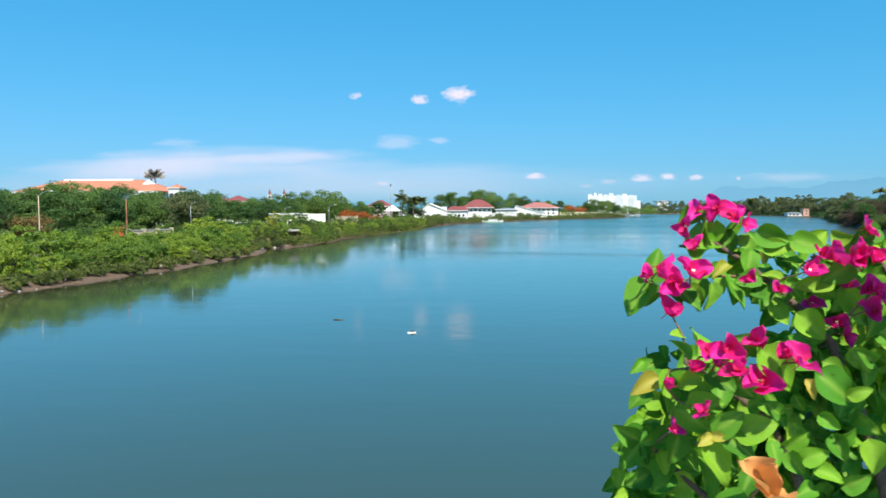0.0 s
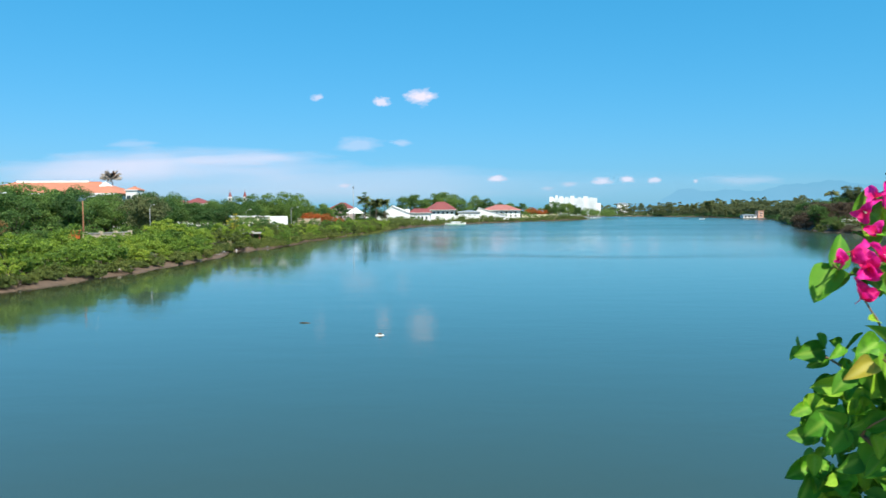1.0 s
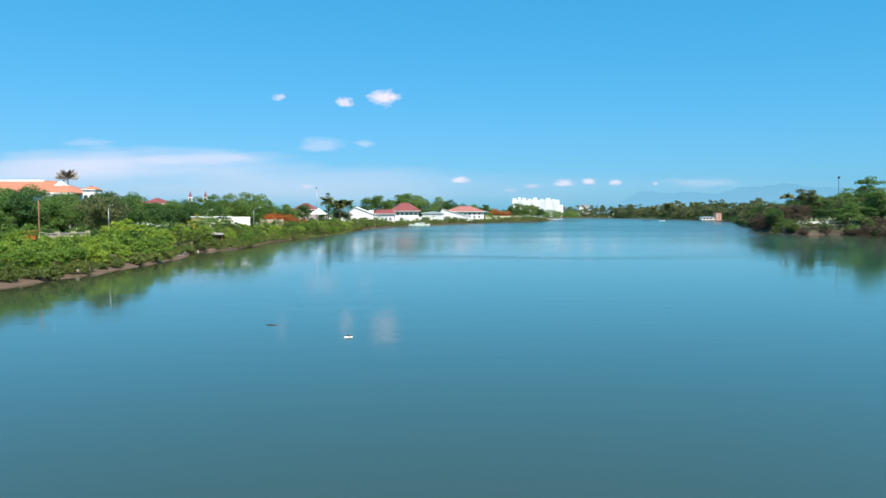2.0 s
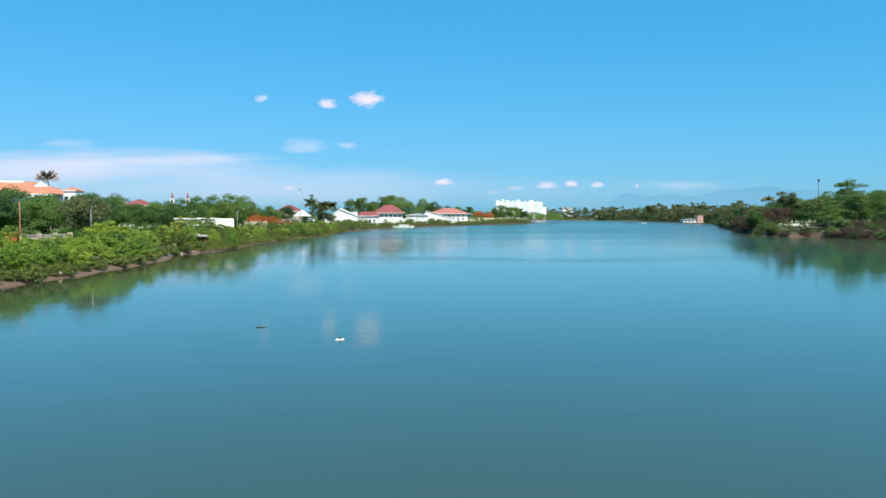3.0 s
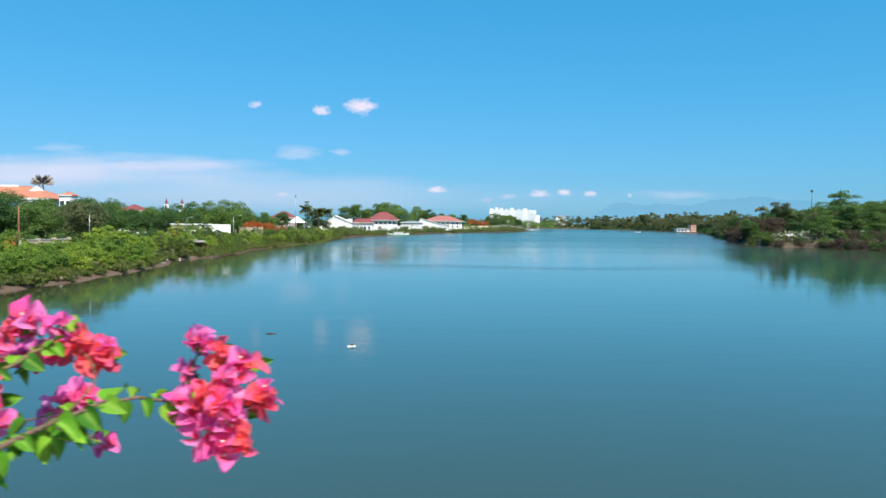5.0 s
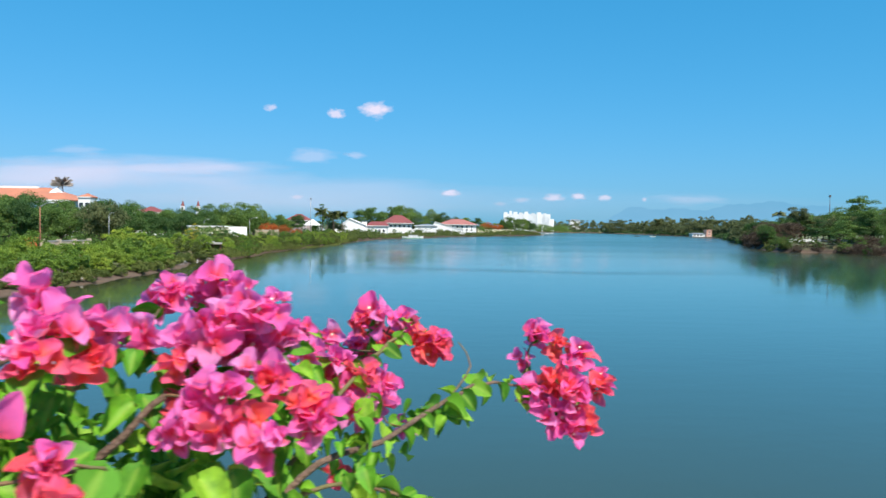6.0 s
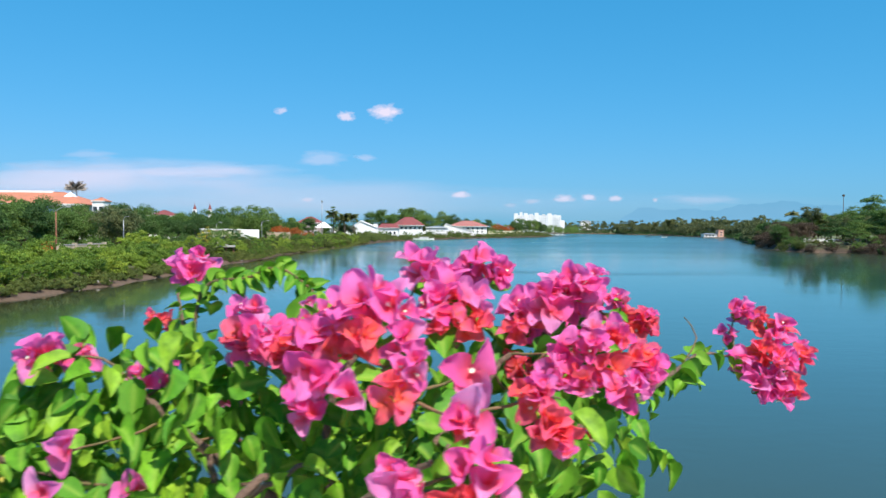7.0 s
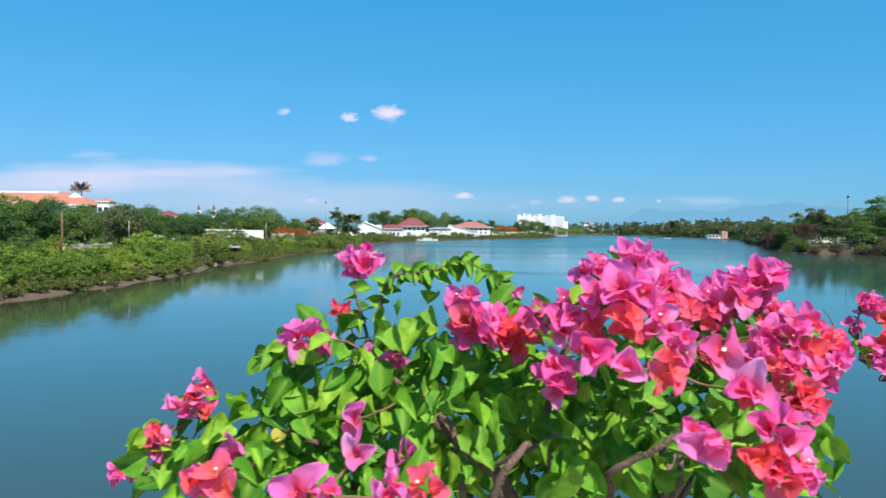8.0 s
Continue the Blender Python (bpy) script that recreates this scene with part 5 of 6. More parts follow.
class Bush:
    """A bougainvillea: woody branches, single leaves and three-bract flowers."""

    def __init__(self, x, y, z, label, bracts, leaves, leaf_size, bract_size, seed, room=300):
        self.ob = thing("bougainvillea", x, y, z, label, "bougainvillea", "bougainvilleas on the bridge")
        self.root, self.rng, self.bracts, self.leaves = Vector((x, y, z)), random.Random(seed), bracts, leaves
        self.leaf_size, self.bract_size, self.room, self.spill, self.nodes = leaf_size, bract_size, room, [], []
        self.toss, self.mates = 0.95, 3

    def add(self, name, me, m, parent=None):
        o = new(name, me)
        o.parent = parent or self.ob
        o.matrix_basis = m if parent else Matrix.Translation(-self.root) @ m
        return o

    def jitter(self, k):
        return Vector((self.rng.gauss(0, k), self.rng.gauss(0, k), self.rng.gauss(0, k)))

    def leaf(self, p, hang, face, size=None, young=False):
        """One leaf at p, its tip towards hang, its upper side towards face."""
        size = (size or self.leaf_size) * self.rng.uniform(0.55, 1.35)
        y = Vector(hang).normalized()
        z = (Vector(face) - y * Vector(face).dot(y)).normalized()
        x = y.cross(z)
        m = Matrix((x, y, z)).transposed().to_4x4()
        m = Matrix.Translation(p) @ m @ Matrix.Diagonal((size, size, size, 1))
        me = self.rng.choice(YOUNG_LEAVES if young else self.leaves)
        if self.room > 0:
            self.room -= 1
            self.add("leaf", me, m)
        else:
            self.spill.append((me, m))

    def branch(self, points, r0, r1, mat=None, leaves=0, start=0.25, size=None):
        """A bent branch through points, with leaves along it from the share start on."""
        pts = [Vector(p) for p in points]
        fine = []
        for k in range(len(pts) - 1):
            a, b = pts[max(k - 1, 0)], pts[min(k + 2, len(pts) - 1)]
            for s in (0, 0.25, 0.5, 0.75):
                p, q = pts[k], pts[k + 1]
                fine.append(0.5 * ((2 * p) + (q - a) * s + (2 * a - 5 * p + 4 * q - b) * s * s + (3 * p - a - 3 * q + b) * s ** 3) + self.jitter(r0 * 0.22))
        fine.append(pts[-1])
        n = len(fine)
        me = tubes_mesh("branch", [(fine, [r0 + (r1 - r0) * k / (n - 1) for k in range(n)])], 7)
        o = linked("branch", me, mat or STEM, self.ob)
        o.matrix_basis = Matrix.Translation(-self.root)
        for k in range(leaves):
            s = start + (1 - start) * (k + self.rng.random() * 0.6) / max(1, leaves)
            i = min(int(s * (n - 1)), n - 2)
            p = fine[i].lerp(fine[i + 1], s * (n - 1) - i)
            d = (fine[i + 1] - fine[i]).normalized()
            side = d.cross(SUNWARD).normalized() * (1 if k % 2 else -1)
            self.leaf(p, side + d * 0.55 + self.jitter(0.35) + Vector((0, 0, -0.35)), SUNWARD + self.jitter(0.38), size)
        self.nodes += fine[n // 2 :]
        return fine

    def twig_to(self, end, leaves=3):
        """A thin twig from the nearest branch to end."""
        end = Vector(end)
        near = min(self.nodes, key=lambda v: (v - end).length + max(0, v.z - end.z) * 2) if self.nodes else self.root
        mid = near.lerp(end, 0.5) + Vector((0, 0.018, -0.008)) + self.jitter(0.008)
        self.branch([near, mid, end], 0.0018, 0.0011, TWIG, leaves, 0.45)

    def flower(self, p, way, tint, size):
        head = self.add("flower", BLOSSOM if self.rng.random() < 0.22 else BUD, turned(p, way, self.rng.uniform(0, 6.28), size))
        lean = self.rng.uniform(0.65, 1.2)
        for k in range(3):
            a = 2 * math.pi * k / 3 + self.rng.gauss(0, 0.12)
            m = Euler((0, 0, a)).to_matrix().to_4x4() @ Euler((math.pi / 2 - lean + self.rng.gauss(0, 0.2), self.rng.gauss(0, 0.3), 0)).to_matrix().to_4x4()
            k2 = self.rng.uniform(0.88, 1.12)
            self.add("bract", self.rng.choice(BRACTS[tint.name]), m @ Matrix.Diagonal((k2, k2, k2, 1)), head)

    def hung_leaf(self, base, tip, young=False):
        """One leaf that hangs from base to tip, its upper side to the light."""
        base, tip = Vector(base), Vector(tip)
        y = (tip - base).normalized()
        face = Vector((0.05, -1.0, 0.35)) + self.jitter(0.3)
        z = (face - y * face.dot(y)).normalized()
        size = (tip - base).length
        m = Matrix.Translation(base) @ Matrix((y.cross(z), y, z)).transposed().to_4x4() @ Matrix.Diagonal((size, size, size, 1))
        self.room -= 1
        self.add("leaf", self.rng.choice(YOUNG_LEAVES if young else self.leaves), m)

    def bloom(self, x, y, z, wide, tint=None, single=False):
        """A head of flowers about wide across, on a twig of its own."""
        p = Vector((x, y, z))
        self.twig_to(p + Vector((0, 0.016, -0.006)), 1)
        if single:
            way = Vector((self.rng.uniform(-0.3, 0.3), -0.85, self.rng.uniform(0.1, 0.5)))
            self.flower(p - way.normalized() * (0.25 * wide), way, tint or self.bracts, 0.60 * wide)
            return
        turn = self.rng.uniform(0, 6.28)
        count = 1 if wide < 0.028 else self.mates if wide < 0.045 else self.mates + 1
        size = min(max((0.50 if count > 1 else 0.70) * wide, 0.014), self.bract_size * 1.1)
        for k in range(count):
            a, r = turn + 2 * math.pi * k / count, (0.25 * wide if count > 1 else 0.0)
            spot = p + Vector((r * math.cos(a), self.rng.uniform(-0.1, 0.25) * wide, r * math.sin(a)))
            way = Vector((0.55 * math.cos(a), -0.8, 0.55 * math.sin(a) + 0.65)) + self.jitter(0.25)
            shade = tint or (CORAL if self.bracts is PINK and self.rng.random() < 0.08 else self.bracts)
            big = size * self.rng.uniform(0.84, 1.08)
            self.flower(spot - way.normalized() * (0.45 * big), way, shade, big)

    def fill(self, x, y, z, rx, ry, rz, n, size=None, front=0.35, young=0.04):
        """Leaves through an oval part of the bush, most of them towards its lit outside."""
        for k in range(n):
            v = Vector((self.rng.gauss(0, 1), self.rng.gauss(0, 1), self.rng.gauss(0, 1))).normalized() * (self.rng.random() ** 0.45)
            p = Vector((x + v.x * rx, y + v.y * ry, z + v.z * rz))
            out = Vector((v.x, v.y * 0.8 - front, v.z * 0.6))
            hang = Vector((out.x * 0.8, out.y * 0.6, -0.55)) + self.jitter(0.5)
            self.leaf(p, hang, SUNWARD + out * 0.5 + self.jitter(self.toss), size, self.rng.random() < young)

    def close(self):
        """Joins the leaves past the counted ones into one mesh."""
        if not self.spill:
            return
        verts, faces, tone = [], [], []
        for me, m in self.spill:
            b = len(verts)
            verts += [Matrix.Translation(-self.root) @ m @ v.co for v in me.vertices]
            faces += [tuple(i + b for i in q.vertices) for q in me.polygons]
            tone += [d.value for d in me.attributes["accent"].data]
        me = raw_mesh("foliage", verts, faces, True)
        me.attributes.new("accent", "FLOAT", "POINT").data.foreach_set("value", tone)
        tagged(linked("foliage", me, LEAF, self.ob), kind="stuff")


# pink bush
pink = Bush(0.16, 0.95, 6.37, "bougainvillea bush full of bright pink and coral flowers", PINK, GREEN_LEAVES + BROAD_LEAVES, 0.032, 0.0290, 3)
pink.branch([(0.16, 0.95, 6.36), (0.13, 0.86, 6.55), (0.07, 0.77, 6.70), (-0.02, 0.74, 6.78), (-0.06, 0.72, 6.83)], 0.011, 0.004)
pink.branch([(0.15, 0.94, 6.36), (0.05, 0.80, 6.58), (-0.09, 0.72, 6.70), (-0.22, 0.68, 6.75), (-0.34, 0.73, 6.745)], 0.009, 0.003, None, 10, 0.5)
pink.branch([(0.18, 0.95, 6.36), (0.20, 0.84, 6.58), (0.21, 0.73, 6.74), (0.27, 0.76, 6.82), (0.32, 0.78, 6.87)], 0.008, 0.003)
pink.branch([(0.17, 0.94, 6.36), (0.17, 0.78, 6.60), (0.12, 0.74, 6.75), (0.14, 0.74, 6.86), (0.20, 0.77, 6.92)], 0.007, 0.003)
pink.branch([(0.18, 0.95, 6.36), (0.27, 0.78, 6.58), (0.29, 0.68, 6.69), (0.28, 0.57, 6.76)], 0.005, 0.002, None, 6, 0.5)
pink.branch([(0.16, 0.96, 6.36), (0.04, 0.98, 6.60), (-0.10, 1.00, 6.80), (-0.145, 1.05, 6.91)], 0.006, 0.002, None, 8, 0.55)
pink.branch([(-0.10, 0.98, 6.84), (-0.085, 0.98, 6.925), (-0.022, 0.95, 6.94), (0.027, 0.93, 6.955), (0.077, 0.90, 6.93), (0.095, 0.88, 6.895)], 0.003, 0.0015, TWIG, 64, 0.1, 0.024)
pink.branch([(0.20, 0.95, 6.37), (0.33, 0.90, 6.62), (0.42, 0.92, 6.745), (0.51, 0.96, 6.776), (0.592, 1.02, 6.812), (0.64, 1.07, 6.822), (0.70, 1.09, 6.812)], 0.0055, 0.0016, None, 17, 0.5, 0.030)
pink.branch([(0.36, 0.90, 6.68), (0.44, 1.00, 6.80), (0.50, 1.10, 6.86), (0.53, 1.14, 6.875)], 0.004, 0.002, TWIG, 10, 0.4)
pink.branch([(0.40, 0.91, 6.72), (0.47, 0.93, 6.735), (0.54, 0.98, 6.70), (0.57, 1.0, 6.68)], 0.003, 0.0015, TWIG, 16, 0.3)
pink.branch([(0.59, 1.02, 6.81), (0.62, 1.04, 6.85), (0.605, 1.05, 6.88)], 0.0015, 0.0008, TWIG, 0)
pink.bloom(-0.142, 1.070, 6.948, 0.0699)
pink.bloom(-0.128, 1.090, 6.957, 0.0486)
pink.bloom(-0.156, 1.050, 6.860, 0.0327, CORAL)
pink.bloom(-0.153, 1.030, 6.879, 0.0260, CORAL)
pink.bloom(0.023, 0.800, 6.916, 0.0482)
pink.bloom(0.033, 0.740, 6.890, 0.0585)
pink.bloom(0.060, 0.745, 6.891, 0.0481)
pink.bloom(0.084, 0.735, 6.877, 0.0463, CORAL)
pink.bloom(0.016, 0.760, 6.879, 0.0367)
pink.bloom(0.099, 0.700, 6.906, 0.0396)
pink.bloom(0.077, 0.740, 6.878, 0.0476, CORAL)
pink.bloom(0.109, 0.750, 6.887, 0.0368)
pink.bloom(0.092, 0.800, 6.924, 0.0212)
pink.bloom(0.179, 0.600, 6.948, 0.0588)
pink.bloom(0.154, 0.630, 6.937, 0.0410)
pink.bloom(0.200, 0.620, 6.939, 0.0379)
pink.bloom(0.126, 0.640, 6.907, 0.0494)
pink.bloom(0.149, 0.620, 6.903, 0.0379, CORAL)
pink.bloom(0.173, 0.585, 6.918, 0.0407, CORAL)
pink.bloom(0.209, 0.590, 6.913, 0.0410)
pink.bloom(0.131, 0.680, 6.923, 0.0331)
pink.bloom(0.130, 0.560, 6.894, 0.0482, None, True)
pink.bloom(0.145, 0.565, 6.887, 0.0324)
pink.bloom(0.168, 0.550, 6.880, 0.0474, None, True)
pink.bloom(0.116, 0.630, 6.841, 0.0359)
pink.bloom(0.115, 0.640, 6.857, 0.0468)
pink.bloom(0.203, 0.545, 6.879, 0.0403, CORAL)
pink.bloom(0.217, 0.550, 6.899, 0.0384)
pink.bloom(0.267, 0.580, 6.891, 0.0522, None, True)
pink.bloom(0.260, 0.500, 6.870, 0.0446, None, True)
pink.bloom(0.221, 0.469, 6.829, 0.0544, None, True)
pink.bloom(0.207, 0.475, 6.834, 0.0321)
pink.bloom(0.314, 0.560, 6.872, 0.0367, CORAL)
pink.bloom(0.334, 0.550, 6.853, 0.0415, CORAL)
pink.bloom(0.324, 0.560, 6.879, 0.0285)
pink.bloom(0.344, 0.560, 6.828, 0.0252)
pink.bloom(0.343, 0.560, 6.832, 0.0262)
pink.bloom(0.333, 0.780, 6.852, 0.0364, CORAL)
pink.bloom(0.323, 0.800, 6.858, 0.0289, CORAL)
pink.bloom(0.375, 0.720, 6.887, 0.0424)
pink.bloom(0.406, 0.740, 6.900, 0.0422)
pink.bloom(0.429, 0.740, 6.898, 0.0397)
pink.bloom(0.398, 0.700, 6.894, 0.0363)
pink.bloom(0.362, 0.710, 6.866, 0.0474)
pink.bloom(0.344, 0.720, 6.848, 0.0361)
pink.bloom(0.388, 0.700, 6.857, 0.0373)
pink.bloom(0.412, 0.700, 6.869, 0.0373, CORAL)
pink.bloom(0.426, 0.690, 6.850, 0.0435)
pink.bloom(0.439, 0.690, 6.858, 0.0275)
pink.bloom(0.455, 0.745, 6.877, 0.0425, CORAL)
pink.bloom(0.468, 0.743, 6.863, 0.0449)
pink.bloom(0.456, 0.740, 6.856, 0.0348)
pink.bloom(0.326, 0.780, 6.897, 0.0343, CORAL)
pink.bloom(0.341, 0.800, 6.899, 0.0380)
pink.bloom(0.222, 0.738, 6.971, 0.0495)
pink.bloom(0.252, 0.710, 6.944, 0.0545)
pink.bloom(0.230, 0.700, 6.935, 0.0373)
pink.bloom(0.253, 0.687, 6.922, 0.0365, CORAL)
pink.bloom(0.273, 0.720, 6.915, 0.0433, CORAL)
pink.bloom(0.272, 0.750, 6.938, 0.0429)
pink.bloom(0.257, 0.730, 6.930, 0.0391, CORAL)
pink.bloom(0.234, 0.680, 6.924, 0.0315)
pink.bloom(0.276, 0.829, 6.921, 0.0508)
pink.bloom(0.255, 0.840, 6.928, 0.0344)
pink.bloom(0.230, 1.020, 6.935, 0.0569)
pink.bloom(0.244, 1.030, 6.949, 0.0359)
pink.bloom(0.293, 1.020, 6.957, 0.0711)
pink.bloom(0.327, 1.000, 6.949, 0.0487)
pink.bloom(0.269, 1.030, 6.942, 0.0431)
pink.bloom(0.359, 0.779, 6.934, 0.0527)
pink.bloom(0.327, 0.800, 6.920, 0.0434)
pink.bloom(0.370, 0.800, 6.942, 0.0407)
pink.bloom(0.394, 0.789, 6.949, 0.0507)
pink.bloom(0.413, 0.790, 6.952, 0.0374)
pink.bloom(0.379, 0.830, 6.916, 0.0481)
pink.bloom(0.408, 0.827, 6.923, 0.0479)
pink.bloom(0.365, 0.840, 6.903, 0.0401)
pink.bloom(0.423, 0.850, 6.914, 0.0290)
pink.bloom(0.424, 0.800, 6.962, 0.0174)
pink.bloom(0.376, 1.220, 6.862, 0.0398)
pink.bloom(0.410, 1.220, 6.855, 0.0456)
pink.bloom(0.413, 1.000, 6.872, 0.0409)
pink.bloom(0.418, 0.950, 6.912, 0.0280)
pink.bloom(0.430, 1.056, 6.851, 0.0597)
pink.bloom(0.453, 1.060, 6.854, 0.0353)
pink.bloom(0.452, 1.040, 6.813, 0.0483)
pink.bloom(0.476, 1.050, 6.835, 0.0503, CORAL)
pink.bloom(0.479, 1.030, 6.795, 0.0560)
pink.bloom(0.500, 1.040, 6.806, 0.0497)
pink.bloom(0.489, 1.060, 6.838, 0.0318)
pink.bloom(0.473, 1.280, 6.758, 0.0743)
pink.bloom(0.495, 1.280, 6.776, 0.0525)
pink.bloom(0.532, 1.270, 6.710, 0.0416)
pink.bloom(0.452, 1.000, 6.723, 0.0330, CORAL)
pink.bloom(0.486, 1.144, 6.903, 0.0548)
pink.bloom(0.524, 1.150, 6.899, 0.0446)
pink.bloom(0.473, 1.200, 6.856, 0.0611)
pink.bloom(0.504, 1.200, 6.860, 0.0467, CORAL)
pink.bloom(0.547, 1.160, 6.875, 0.0507, CORAL)
pink.bloom(0.572, 1.160, 6.857, 0.0573, CORAL)
pink.bloom(0.584, 1.150, 6.869, 0.0365)
pink.bloom(0.451, 1.200, 6.849, 0.0297)
pink.bloom(0.470, 1.150, 6.888, 0.0365, CORAL)
pink.bloom(0.720, 1.110, 6.883, 0.0464)
pink.bloom(0.748, 1.110, 6.870, 0.0412, CORAL)
pink.bloom(0.699, 1.120, 6.846, 0.0363)
pink.bloom(0.776, 1.090, 6.858, 0.0476)
pink.bloom(0.709, 1.080, 6.811, 0.0508)
pink.bloom(0.736, 1.070, 6.825, 0.0468, CORAL)
pink.bloom(0.761, 1.060, 6.820, 0.0498)
pink.bloom(0.796, 1.080, 6.815, 0.0450, CORAL)
pink.bloom(0.804, 1.090, 6.825, 0.0366)
pink.bloom(0.735, 1.070, 6.780, 0.0540)
pink.bloom(0.756, 1.060, 6.766, 0.0412)
pink.bloom(0.779, 1.060, 6.772, 0.0412, CORAL)
pink.bloom(0.763, 1.060, 6.798, 0.0441)
pink.bloom(0.755, 1.080, 6.842, 0.0364)
pink.bloom(-0.156, 0.690, 6.880, 0.0498)
pink.bloom(-0.173, 0.700, 6.885, 0.0315)
pink.bloom(-0.143, 0.750, 6.868, 0.0335)
pink.bloom(-0.095, 0.775, 6.840, 0.0427)
pink.bloom(-0.061, 0.780, 6.843, 0.0332)
pink.bloom(-0.161, 1.000, 6.881, 0.0293, CORAL)
pink.bloom(-0.092, 0.607, 6.813, 0.0380, None, True)
pink.bloom(-0.084, 0.551, 6.794, 0.0362, None, True)
pink.bloom(-0.044, 0.630, 6.770, 0.0450, None, True)
pink.bloom(-0.012, 0.850, 6.788, 0.0313)
pink.bloom(0.080, 0.850, 6.774, 0.0358)
pink.bloom(-0.211, 0.620, 6.771, 0.0569, None, True)
pink.bloom(-0.207, 0.530, 6.780, 0.0425, CORAL)
pink.bloom(-0.225, 0.530, 6.775, 0.0350)
pink.bloom(-0.304, 0.645, 6.776, 0.0365)
pink.bloom(-0.312, 0.650, 6.783, 0.0267, CORAL)
pink.bloom(-0.414, 0.800, 6.691, 0.0318)
pink.bloom(-0.382, 0.790, 6.694, 0.0252, CORAL)
pink.bloom(-0.282, 0.675, 6.811, 0.0379)
pink.bloom(-0.268, 0.680, 6.831, 0.0308)
pink.bloom(-0.262, 0.680, 6.803, 0.0258, CORAL)
pink.bloom(-0.124, 0.468, 6.789, 0.0453, None, True)
pink.bloom(-0.102, 0.470, 6.785, 0.0318)
pink.bloom(-0.047, 0.480, 6.786, 0.0347)
pink.bloom(-0.019, 0.480, 6.786, 0.0370, CORAL)
pink.bloom(0.267, 0.460, 6.848, 0.0447)
pink.bloom(0.254, 0.452, 6.823, 0.0375, CORAL)
pink.bloom(0.264, 0.452, 6.810, 0.0375, CORAL)
pink.bloom(0.290, 0.460, 6.823, 0.0268)
pink.bloom(0.286, 0.455, 6.807, 0.0288)
pink.bloom(0.330, 0.550, 6.848, 0.0361, CORAL)
pink.bloom(0.258, 0.505, 6.868, 0.0289)
pink.bloom(0.330, 0.550, 6.858, 0.0277, CORAL)
pink.branch([(0.10, 0.82, 6.58), (0.061, 0.70, 6.709), (0.053, 0.68, 6.741), (0.086, 0.64, 6.773), (0.117, 0.62, 6.796)], 0.004, 0.002)
pink.branch([(0.15, 0.78, 6.58), (0.154, 0.62, 6.74), (0.186, 0.58, 6.783), (0.215, 0.57, 6.805), (0.233, 0.56, 6.819)], 0.0045, 0.0025)
pink.branch([(0.22, 0.78, 6.60), (0.235, 0.62, 6.733), (0.237, 0.62, 6.78), (0.249, 0.64, 6.809)], 0.004, 0.002)
pink.fill(-0.067, 0.78, 6.797, 0.19, 0.15, 0.122, 384)
pink.fill(-0.215, 0.67, 6.765, 0.13, 0.11, 0.055, 105)
pink.fill(-0.10, 0.64, 6.735, 0.12, 0.09, 0.06, 66)
pink.fill(0.157, 0.84, 6.785, 0.14, 0.07, 0.055, 100)
pink.fill(0.33, 0.72, 6.780, 0.13, 0.12, 0.075, 84)
pink.fill(0.17, 0.70, 6.795, 0.11, 0.07, 0.03, 34)
pink.fill(0.16, 0.61, 6.775, 0.08, 0.03, 0.028, 22, 0.036)
pink.fill(0.08, 0.93, 6.65, 0.24, 0.05, 0.07, 120)
pink.branch([(0.05, 0.82, 6.58), (0.04, 0.64, 6.70), (0.06, 0.60, 6.768), (0.085, 0.62, 6.785)], 0.0055, 0.0038)
pink.branch([(0.12, 0.82, 6.60), (0.14, 0.68, 6.715), (0.18, 0.63, 6.748), (0.23, 0.66, 6.765), (0.27, 0.68, 6.80)], 0.0052, 0.0032)
pink.branch([(0.24, 0.84, 6.58), (0.242, 0.68, 6.71), (0.240, 0.66, 6.75), (0.262, 0.70, 6.775)], 0.005, 0.0035)
pink.branch([(0.05, 0.86, 6.58), (0.022, 0.70, 6.70), (0.018, 0.70, 6.735), (0.008, 0.70, 6.778), (-0.015, 0.70, 6.805)], 0.005, 0.003)
pink.branch([(-0.05, 0.80, 6.70), (-0.12, 0.70, 6.752), (-0.16, 0.66, 6.782), (-0.185, 0.62, 6.808)], 0.004, 0.003)
pink.fill(0.29, 0.82, 6.865, 0.18, 0.05, 0.06, 56)
pink.fill(0.395, 1.00, 6.815, 0.065, 0.06, 0.055, 70, 0.027)
pink.fill(0.470, 0.98, 6.780, 0.08, 0.09, 0.055, 37, 0.028)
pink.fill(0.575, 1.03, 6.800, 0.035, 0.03, 0.022, 12, 0.032)
pink.fill(-0.02, 0.90, 6.76, 0.20, 0.06, 0.11, 124)
pink.fill(0.20, 0.92, 6.74, 0.20, 0.05, 0.10, 124)
pink.fill(0.28, 0.93, 6.72, 0.17, 0.06, 0.10, 161)
pink.fill(0.10, 0.95, 6.84, 0.12, 0.04, 0.05, 37)
pink.fill(0.16, 0.92, 6.56, 0.36, 0.19, 0.13, 105)
pink.close()

